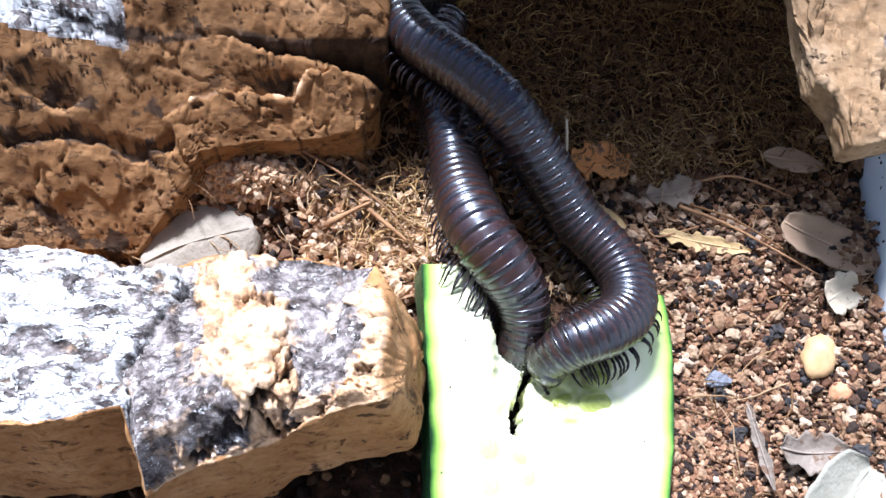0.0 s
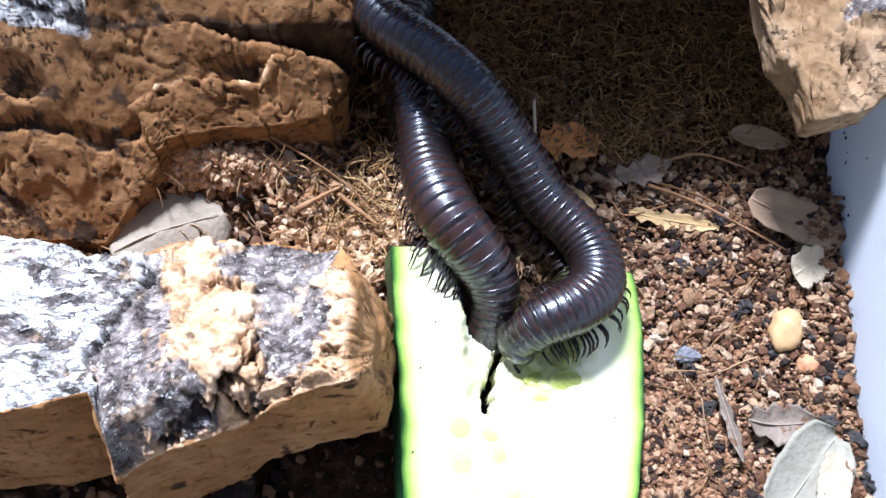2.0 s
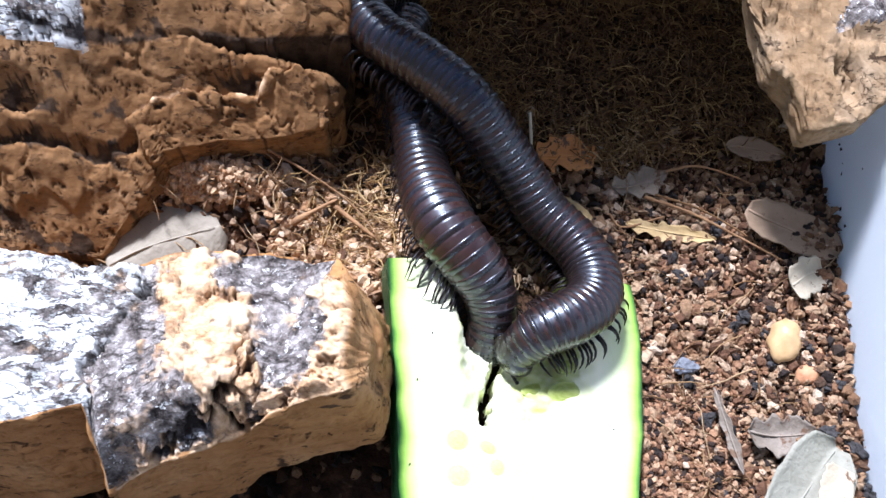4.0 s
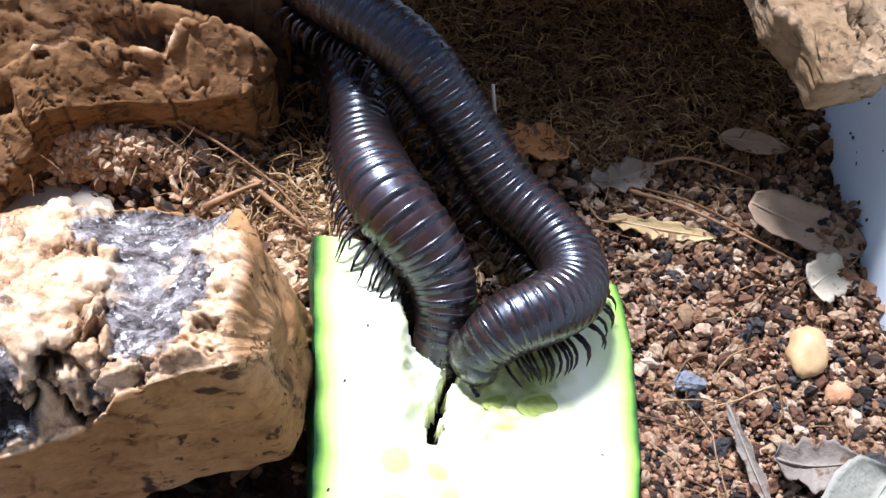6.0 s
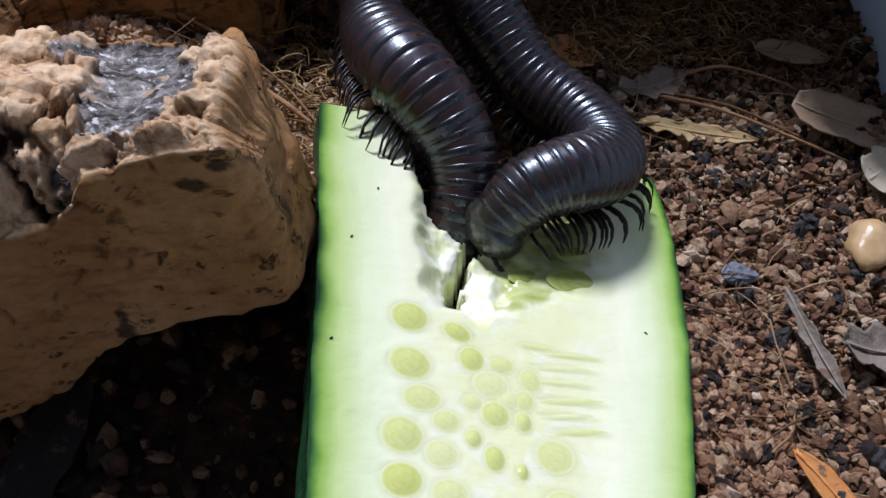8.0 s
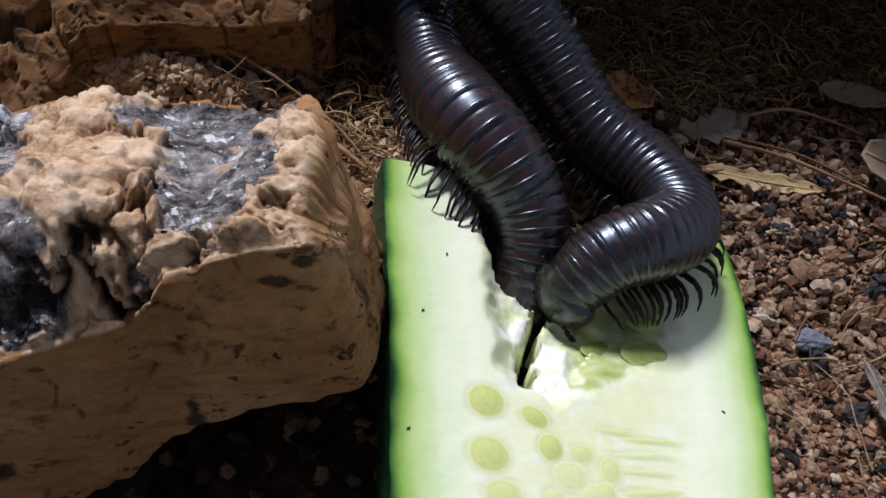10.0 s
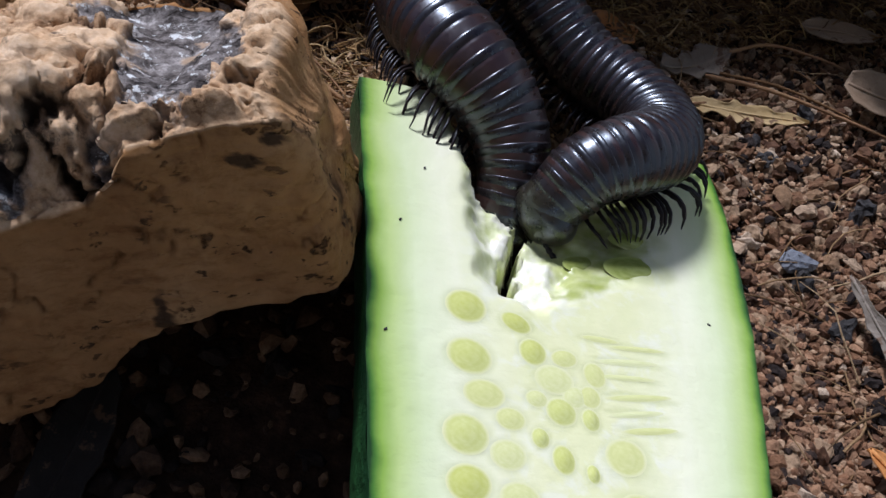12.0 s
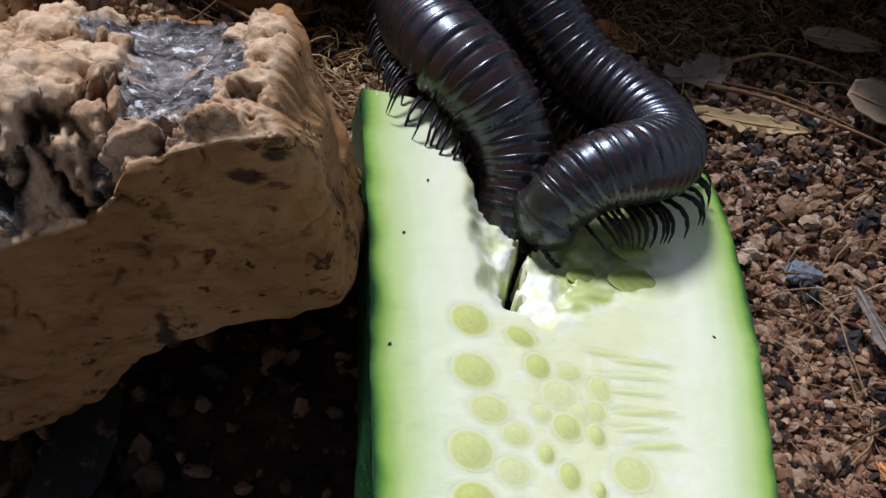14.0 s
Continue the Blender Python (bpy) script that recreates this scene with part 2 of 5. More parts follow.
def make_flesh():
    m, nt, b = material("cucumber_flesh", 0.32, spec=0.45)
    rim = attribute(nt, "rim")
    wob = noise_of(nt, 160, 4, 0.5)
    add = nt.nodes.new("ShaderNodeMath")
    add.operation = "MULTIPLY_ADD"
    nt.links.new(wob, add.inputs[0])
    add.inputs[1].default_value = 0.10
    nt.links.new(rim, add.inputs[2])
    c = ramp(nt, add.outputs[0], [(0.050, (0.012, 0.045, 0.010)), (0.066, (0.06, 0.17, 0.022)), (0.10, (0.25, 0.41, 0.065)), (0.17, (0.48, 0.61, 0.23)), (0.30, (0.67, 0.75, 0.46)), (0.50, (0.82, 0.835, 0.61)), (0.65, (0.785, 0.80, 0.53)), (0.85, (0.755, 0.77, 0.46))])
    streak = ramp(nt, noise_of(nt, 260, 5, 0.6, stretch=(1.0, 0.28, 1.0)), [(0.35, (0.95, 0.97, 0.91)), (0.65, (1.02, 1.02, 1.02))])
    c = mix(nt, 1.0, c, streak, "MULTIPLY")
    net = ramp(nt, noise_of(nt, 330, 5, 0.6, distortion=0.6), [(0.50, (0, 0, 0)), (0.62, (0.6, 0.6, 0.6))])
    net = mix(nt, 1.0, net, ramp(nt, rim, [(0.42, (0, 0, 0)), (0.60, (1, 1, 1))]), "MULTIPLY")
    c = mix(nt, net, c, (0.81, 0.83, 0.68))
    c = mix(nt, attribute(nt, "jelly"), c, ramp(nt, noise_of(nt, 400, 4), [(0.3, (0.25, 0.31, 0.055)), (0.7, (0.46, 0.52, 0.16))]))
    torn = attribute(nt, "torn")
    wet = ramp(nt, noise_of(nt, 330, 5, 0.6), [(0.36, (0.56, 0.62, 0.28)), (0.48, (0.70, 0.74, 0.48)), (0.60, (0.84, 0.84, 0.72))])
    colour(nt, b, mix(nt, torn, c, wet))
    bump(nt, b, mix(nt, 0.5, noise_of(nt, 600, 4, 0.5), noise_of(nt, 240, 5, 0.6, stretch=(0.35, 1.3, 1))), 0.0004, 0.6)
    return m


def make_skin():
    m, nt, b = material("cucumber_skin", 0.38, spec=0.35)
    n = noise_of(nt, 220, 5, 0.6, stretch=(1, 0.35, 1))
    colour(nt, b, ramp(nt, n, [(0.3, (0.006, 0.03, 0.012)), (0.7, (0.02, 0.075, 0.02))]))
    bump(nt, b, noise_of(nt, 700, 5, 0.65), 0.0008)
    return m


def make_seed(name, a, c, rim=(0.755, 0.772, 0.465)):
    m, nt, b = material(name, 0.17, spec=0.5)
    tint = ramp(nt, nt.nodes.new("ShaderNodeObjectInfo").outputs["Random"], [(0, (1.01, 1.01, 1.06)), (0.5, (0.98, 0.98, 0.92)), (1, (0.93, 0.93, 0.76))])
    c = mix(nt, 1.0, ramp(nt, noise_of(nt, 300, 4, 0.5), [(0.3, a), (0.7, c)]), tint, "MULTIPLY")
    colour(nt, b, mix(nt, ramp(nt, attribute(nt, "edge"), [(0.80, (0, 0, 0)), (1.0, (1, 1, 1))]), c, rim))
    return m


def make_shell(name, a, c, rough, spec=0.85, coat=0.22):
    m, nt, b = material(name, rough, spec=spec)
    base = ramp(nt, noise_of(nt, 240, 5, 0.6), [(0.3, a), (0.7, c)])
    colour(nt, b, base)
    r = ramp(nt, noise_of(nt, 900, 5, 0.6), [(0.3, (rough - 0.06,) * 3), (0.7, (rough + 0.10,) * 3)])
    nt.links.new(r, b.inputs["Roughness"])
    bump(nt, b, noise_of(nt, 900, 5, 0.6), 0.00006, 0.5)
    b.inputs["Specular Tint"].default_value = (0.72, 0.86, 1.0, 1)
    b.inputs["Coat Weight"].default_value = coat
    b.inputs["Coat Roughness"].default_value = 0.22
    return m


FLESH, SKIN = make_flesh(), make_skin()
SEED = make_seed("seed_jelly", (0.55, 0.595, 0.185), (0.62, 0.66, 0.27))
SEED_PALE = make_seed("seed_jelly_pale", (0.64, 0.68, 0.32), (0.71, 0.74, 0.40))
SEED_OLIVE = make_seed("seed_jelly_olive", (0.24, 0.30, 0.05), (0.36, 0.415, 0.11), (0.40, 0.46, 0.14))
SHELL = make_shell("shell_dark", (0.006, 0.0045, 0.005), (0.018, 0.011, 0.010), 0.28)
SHELL_RED = make_shell("shell_red", (0.012, 0.006, 0.005), (0.044, 0.0155, 0.009), 0.31)
SHELL_OLIVE = make_shell("shell_olive", (0.012, 0.010, 0.007), (0.030, 0.025, 0.015), 0.28)
LIMB = make_shell("limb_black", (0.006, 0.004, 0.004), (0.018, 0.010, 0.008), 0.36, 0.35, 0.0)


def make_plastic():
    m, nt, b = material("tub_plastic", 0.42, spec=0.4)
    colour(nt, b, ramp(nt, noise_of(nt, 40, 5, 0.6), [(0.3, (0.72, 0.78, 0.82)), (0.7, (0.78, 0.84, 0.88))]))
    b.inputs["Transmission Weight"].default_value = 0.0
    b.inputs["Subsurface Weight"].default_value = 0.0
    bump(nt, b, noise_of(nt, 500, 5, 0.6), 0.0001)
    tr = node(nt, "ShaderNodeBsdfTranslucent")
    tr.inputs["Color"].default_value = (0.80, 0.87, 0.93, 1)
    mx = node(nt, "ShaderNodeMixShader", Fac=0.45)
    nt.links.new(b.outputs[0], mx.inputs[1])
    nt.links.new(tr.outputs[0], mx.inputs[2])
    nt.links.new(mx.outputs[0], nt.nodes["Material Output"].inputs[0])
    return m


PLASTIC = make_plastic()
TABLE = make_plain("table_wood", (0.20, 0.12, 0.06), (0.34, 0.22, 0.12), 30, 0.5, 0.0003, stretch=(0.2, 1, 1))


# ---------------------------------------------------------------- mesh helpers
def mesh_data(name, verts, faces, mats, slots=None, smooth=True, attrs=None, scale=CM):
    me = bpy.data.meshes.new(name)
    v = np.asarray(verts, float) * scale
    me.from_pydata(v.tolist(), [], faces.tolist() if isinstance(faces, np.ndarray) else faces)
    for m in mats if isinstance(mats, (list, tuple)) else [mats]:
        me.materials.append(m)
    if slots is not None:
        me.polygons.foreach_set("material_index", np.asarray(slots, dtype=np.int32))
    me.polygons.foreach_set("use_smooth", np.full(len(me.polygons), bool(smooth)))
    for k, val in (attrs or {}).items():
        a = me.attributes.new(k, "FLOAT", "POINT")
        a.data.foreach_set("value", np.asarray(val, dtype=np.float32))
    me.update()
    return me


def part(name, me, parent, label="", m=None):
    ob = new(name, me)
    ob.parent = parent
    if m is not None:
        ob.matrix_basis = m
    return tagged(ob, label)


def fbm(x, y, z=0.0, octaves=4, gain=0.5):
    s, a = 0.0, 1.0
    for _ in range(octaves):
        s += a * noise.noise((x, y, z))
        x, y, z, a = x * 2.03 + 7.1, y * 2.03 + 3.7, z * 2.03 + 1.3, a * gain
    return s


def smooth01(v, a, b):
    t = min(1.0, max(0.0, (v - a) / (b - a)))
    return t * t * (3 - 2 * t)


def grid_faces(nu, nv, closed_u=False):
    f = []
    for j in range(nv - 1):
        for i in range(nu if closed_u else nu - 1):
            k = (i + 1) % nu
            f.append((j * nu + i, j * nu + k, (j + 1) * nu + k, (j + 1) * nu + i))
    return f


def tube(points, radii, sides=6, cap=True):
    pts = [Vector(p) for p in points]
    verts, prev = [], None
    for i, p in enumerate(pts):
        d = (pts[min(i + 1, len(pts) - 1)] - pts[max(i - 1, 0)]).normalized()
        ref = prev if prev is not None else (Vector((0, 0, 1)) if abs(d.z) < 0.9 else Vector((1, 0, 0)))
        s = d.cross(ref).normalized() if prev is None else (prev - d * prev.dot(d)).normalized()
        prev = s
        u = d.cross(s)
        r = radii[i] if hasattr(radii, "__len__") else radii
        for k in range(sides):
            a = 2 * math.pi * k / sides
            verts.append(tuple(p + (s * math.cos(a) + u * math.sin(a)) * r))
    faces = grid_faces(sides, len(pts), True)
    if cap:
        faces += [tuple(range(sides))[::-1], tuple(range((len(pts) - 1) * sides, len(pts) * sides))]
    return verts, faces


def lerp_table(table, x):
    if x <= table[0][0]:
        return table[0][1]
    for (a, va), (b, vb) in zip(table, table[1:]):
        if x <= b:
            return va + (vb - va) * (x - a) / (b - a)
    return table[-1][1]


# ---------------------------------------------------------------- ground
def ground_z(x, y):
    z = 0.10 * fbm(x * 0.35, y * 0.35, 2.0, 4)
    z += 0.85 * smooth01(-x, 0.0, 2.0) * smooth01(y, 5.9, 7.9)            # bank below the long bark
    z += 0.20 * math.exp(-((x + 2.75) ** 2 + (y - 7.3) ** 2) / 0.7)        # clump
    z -= 0.12 * math.exp(-((x - 4.9) ** 2 / 0.25 + (y - 2.5) ** 2 / 6))   # furrow along the slice
    wall_x = 7.85 + 0.16 * (y - 4.46)
    z += 0.30 * smooth01(x, wall_x - 1.6, wall_x) * (1 + 0.8 * fbm(y * 0.7, 3.0, 0, 3))
    z += 0.5 * smooth01(y, 10.5, 14.5)
    return z


def build_ground():
    x0, x1, y0, y1, st = -15.0, 11.5, -16.0, 16.5, 0.14
    nx, ny = int((x1 - x0) / st) + 1, int((y1 - y0) / st) + 1
    verts = []
    for j in range(ny):
        for i in range(nx):
            x, y = x0 + i * st, y0 + j * st
            verts.append((x, y, ground_z(x, y) - 0.06 + 0.05 * fbm(x * 2.2, y * 2.2, 5, 3)))
    g = new("ground", mesh_data("ground", verts, grid_faces(nx, ny), SOIL))
    tagged(g, "dark brown moist soil bed of a terrarium", "soil", kind="structure")


build_ground()


def ico(level):
    bm = bmesh.new()
    bmesh.ops.create_icosphere(bm, subdivisions=level, radius=1.0)
    out = np.array([v.co[:] for v in bm.verts]), np.array([[v.index for v in f.verts] for f in bm.faces])
    bm.free()
    return out


LUMP, CRAGGY_LUMP = ico(1), ico(2)


def rotations(rng, n):
    q = rng.normal(size=(n, 4))
    q /= np.linalg.norm(q, axis=1)[:, None]
    w, x, y, z = q.T
    return np.stack([1 - 2 * (y * y + z * z), 2 * (x * y - z * w), 2 * (x * z + y * w), 2 * (x * y + z * w), 1 - 2 * (x * x + z * z), 2 * (y * z - x * w),
                     2 * (x * z - y * w), 2 * (y * z + x * w), 1 - 2 * (x * x + y * y)], 1).reshape(n, 3, 3)


def scatter(name, spots, sizes, mat, label, category, seed, flat=0.6, rough=0.28, lump=LUMP):
    """Many small angular lumps in one object."""
    rng = np.random.default_rng(seed)
    n, (corners, sides) = len(spots), lump
    sc = np.stack([rng.uniform(0.7, 1.35, n), rng.uniform(0.55, 1.0, n), rng.uniform(flat * 0.6, flat * 1.3, n)], 1) * np.asarray(sizes)[:, None]
    jit = 1 + rng.uniform(-rough, rough, (n, len(corners), 1))
    v = np.einsum("nij,nkj->nki", rotations(rng, n), corners[None] * jit * sc[:, None, :]) + np.asarray(spots)[:, None, :]
    f = (sides[None] + (np.arange(n) * len(corners))[:, None, None]).reshape(-1, 3)
    ob = new(name, mesh_data(name, v.reshape(-1, 3), f, mat, smooth=False))
    return tagged(ob, label, category, kind="stuff")


def on_slice(x, y, pad=0.0):
    return -0.6 < y < 5.55 and slice_left(y) - pad < x < slice_right(y) + pad


def slice_left(y):
    return lerp_table([(-1, 0.62), (0.5, 0.42), (2, 0.36), (3.4, 0.32), (5.5, 0.18)], y)


def slice_right(y):
    return lerp_table([(-1, 2.9), (0.5, 3.42), (1.4, 3.72), (2.05, 3.88), (3.1, 4.13), (4.1, 4.27), (4.8, 4.34), (5.5, 4.3)], y)


def build_litter():
    rng = np.random.default_rng(11)
    spots, sizes = [], []
    # coarse pale grit over the open ground
    for _ in range(30000):
        x, y = rng.uniform(-6, 8.9), rng.uniform(-2.5, 9.5)
        wall_x = 7.85 + 0.16 * (y - 4.46)
        dens = 1.0 if x > 3.4 else 0.75
        if y > 7.2:
            dens *= 1 - 0.75 * smooth01(y, 7.2 if x > 0.3 else 7.9, 8.4)
        # no pale grit below the cork: dark crumbs deepen the shade there
        if x < 0.5 and y < 5:
            dens *= 0.0
        if 4.2 < x < 5.9 and y < 3.6:
            dens *= 0.45
        if rng.uniform() > dens or x > wall_x - 0.05 or on_slice(x, y, -0.5):
            continue
        s = 0.036 + 0.105 * rng.uniform() ** 1.8
        spots.append((x, y, ground_z(x, y) + s * rng.uniform(-0.2, 0.9)))
        sizes.append(s)
    near = np.array([x > 4.0 and 0.8 < y < 7.8 for x, y, _ in spots])
    spots, sizes = np.array(spots), np.array(sizes)
    scatter("gravel", spots[~near], sizes[~near], GRAIN, "tan, brown and black angular grit covering the soil", "gravel", 1, 0.48, 0.46)
    scatter("gravel", spots[near], 0.9 * sizes[near], GRAIN, "tan, brown and black crumbly grit beside the cucumber", "gravel", 21, 0.55, 0.30, CRAGGY_LUMP)
    spots, sizes = [], []
    for _ in range(16000):
        x, y = rng.uniform(4.0, 6.4), rng.uniform(-2, 4.2)
        if rng.uniform() > 1 - smooth01(x, 5.0, 6.4):
            continue
        s = 0.018 + 0.07 * rng.uniform() ** 2.5
        spots.append((x, y, ground_z(x, y) + s * rng.uniform(-0.3, 1.0)))
        sizes.append(s)
    # fine crumbs between the grit
    for _ in range(11000):
        x, y = rng.uniform(4.0, 8.8), rng.uniform(-0.5, 8.3)
        if x > 7.75 + 0.16 * (y - 4.46):
            continue
        s = 0.014 + 0.045 * rng.uniform() ** 2.0
        spots.append((x, y, ground_z(x, y) + s * rng.uniform(0.0, 2.2)))
        sizes.append(s)
    clump, csize = [], []
    for _ in range(1000):
        a, r = rng.uniform(0, 6.283), rng.uniform() ** 0.6
        x, y = -2.75 + 1.0 * r * math.cos(a), 7.28 + 0.34 * r * math.sin(a)
        s = 0.03 + 0.085 * rng.uniform() ** 2.0
        clump.append((x, y, ground_z(x, y) + 0.28 * (1 - r * r) * rng.uniform()))
        csize.append(s)
    for _ in range(1300):
        x, y = rng.uniform(-1.9, 0.5), rng.uniform(5.5, 7.5)
        s = 0.04 + 0.09 * rng.uniform() ** 2
        clump.append((x, y, ground_z(x, y) + s * 0.6))
        csize.append(s)
    scatter("soil_clump", clump, csize, CLUMP, "heap of pale tan crumbly grit against the cork", "gravel", 4, 0.7, 0.35)
    scatter("soil_crumbs", spots, sizes, CRUMB, "reddish brown loose crumbs of coconut fibre soil", "soil", 2, 0.8)
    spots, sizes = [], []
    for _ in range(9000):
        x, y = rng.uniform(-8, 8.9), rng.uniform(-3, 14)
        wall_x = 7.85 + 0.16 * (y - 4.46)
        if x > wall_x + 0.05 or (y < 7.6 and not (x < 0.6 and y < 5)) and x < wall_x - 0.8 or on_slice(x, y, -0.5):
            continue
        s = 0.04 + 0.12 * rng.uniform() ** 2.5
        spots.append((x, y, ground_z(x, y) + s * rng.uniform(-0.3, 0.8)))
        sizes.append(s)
    scatter("dark_crumbs", spots, sizes, DARKGRAIN, "soil crumbs and bark bits, coloured dark for shaded ground", "soil", 3)


build_litter()


def strands(name, count, area, lengths, radius, mat, label, category, seed, lift=0.15, keep=None):
    rng = np.random.default_rng(seed)
    V, F, base = [], [], 0
    made = 0
    while made < count:
        x, y = rng.uniform(area[0], area[1]), rng.uniform(area[2], area[3])
        if x > 7.3 + 0.16 * (y - 4.46) or keep and not keep(x, y, rng):
            continue
        made += 1
        L, a = rng.uniform(*lengths), rng.uniform(0, 6.283)
        bend, tilt = rng.normal(0, 0.8), rng.uniform(-0.1, 0.5) * lift / 0.15
        n = 6
        pts, px, py, pz = [], x, y, ground_z(x, y) + rng.uniform(0.0, lift)
        for k in range(n):
            pts.append((px, py, max(pz, ground_z(px, py) + 0.02)))
            a += bend / n + rng.normal(0, 0.22)
            px, py, pz = px + L / n * math.cos(a), py + L / n * math.sin(a), pz + L / n * tilt * math.cos(k / n * 3.1)
        r = radius * rng.uniform(0.6, 1.5)
        v, f = tube(pts, [r, r, r, r * 0.9, r * 0.7, r * 0.3], 4, False)
        V += v
        F += [tuple(i + base for i in q) for q in f]
        base += len(v)
    ob = new(name, mesh_data(name, V, F, mat))
    return tagged(ob, label, category, kind="stuff")


strands("fibres", 420, (-5.5, 8.5, 0, 9), (0.5, 1.7), 0.011, FIBRE, "thin brown coconut fibres strewn over the soil", "fibres", 5, 0.14,
        lambda x, y, r: not on_slice(x, y, 0.05) and not (x < 0.3 and y < 5.2) and r.uniform() < (1 if x < 3 else 0.4))
GOLD = make_grain("golden_fibre", [(0, (0.44, 0.30, 0.13)), (0.3, (0.30, 0.19, 0.075)), (0.6, (0.20, 0.115, 0.045)), (0.8, (0.52, 0.39, 0.20))])
strands("golden_moss", 420, (-1.9, 0.55, 5.7, 8.3), (0.12, 0.65), 0.012, GOLD, "tuft of golden brown dry fibres on the soil", "moss", 15, 0.22,
        lambda x, y, rng: rng.uniform() < math.exp(-((x + 0.3) ** 2 / 0.5 + (y - 7.1) ** 2 / 0.6)) + 0.15)
strands("golden_moss", 260, (3.8, 5.8, 7.9, 9.2), (0.12, 0.5), 0.011, GOLD, "small golden tufts of dry moss in the half shade", "moss", 25, 0.3,
        lambda x, y, rng: rng.uniform() < math.exp(-((x - 4.4) ** 2 / 0.25 + (y - 8.2) ** 2 / 0.2)) + math.exp(-((x - 5.1) ** 2 / 0.3 + (y - 8.75) ** 2 / 0.15)))
strands("dry_moss", 9000, (0.2, 9.0, 7.9, 14.0), (0.12, 0.6), 0.011, MOSS, "dim tangle of dry moss and fibres in the shade", "moss", 6, 0.35,
        lambda x, y, r: x < 7.85 + 0.16 * (y - 4.46) and r.uniform() < smooth01(y, 7.7, 9.0))


# ---------------------------------------------------------------- tub
def box(name, lo, hi, bevel=0.05):
    bm = bmesh.new()
    bmesh.ops.create_cube(bm, size=1.0)
    for v in bm.verts:
        v.co = Vector([CM * ((l + h) / 2 + c * (h - l)) for c, l, h in zip(v.co, lo, hi)])
    bmesh.ops.bevel(bm, geom=bm.edges[:], offset=bevel * CM, segments=2, affect="EDGES")
    me = bpy.data.meshes.new(name)
    bm.to_mesh(me)
    bm.free()
    return me


def build_tub():
    m = pose(7.85 * CM, 4.46 * CM, 0, 0, 0, -math.degrees(math.atan(0.16)))
    base = m @ pose(-11.5 * CM, 0, 0)
    for name, lo, hi in (("wall_east", (0.02, -21, -2.5), (0.30, 12.5, 7)), ("wall_west", (-24.3, -21, -2.5), (-24.0, 12.5, 7)),
                         ("wall_north", (-24.0, 12.2, -2.5), (0.0, 12.5, 7)), ("wall_south", (-24.0, -21, -2.5), (0.0, -20.7, 7)),
                         ("floor", (-24.0, -20.7, -2.5), (0.0, 12.2, -2.2))):
        me = box(name, lo, hi)
        me.materials.append(PLASTIC)
        ob = new(name, me)
        ob.matrix_basis = m
        tagged(ob, "pale bluish translucent plastic tub side, splashed with soil" if name != "floor" else "pale plastic tub bottom under the soil", "tub wall" if name != "floor" else "floor", kind="structure")
    me = box("table", (-90, -57.5, -6.0), (90, 90, -2.5), 0.3)
    me.materials.append(TABLE)
    tagged(new("table", me), "brown wooden table top under the tub", "table", kind="structure")


build_tub()


# unseen wall, added to keep sky light off faces turned this way
def build_back_wall():
    me = box("wall_house", (-200, -64, -6.0), (200, -58, 150), 0.3)
    me.materials.append(make_plain("dark_timber", (0.05, 0.035, 0.025), (0.09, 0.065, 0.045), 12, 0.8, 0.0005, stretch=(1, 1, 0.2)))
    tagged(new("wall_house", me), "unseen plain dark timber wall, added to block sky light from behind", "wall", kind="structure")


build_back_wall()


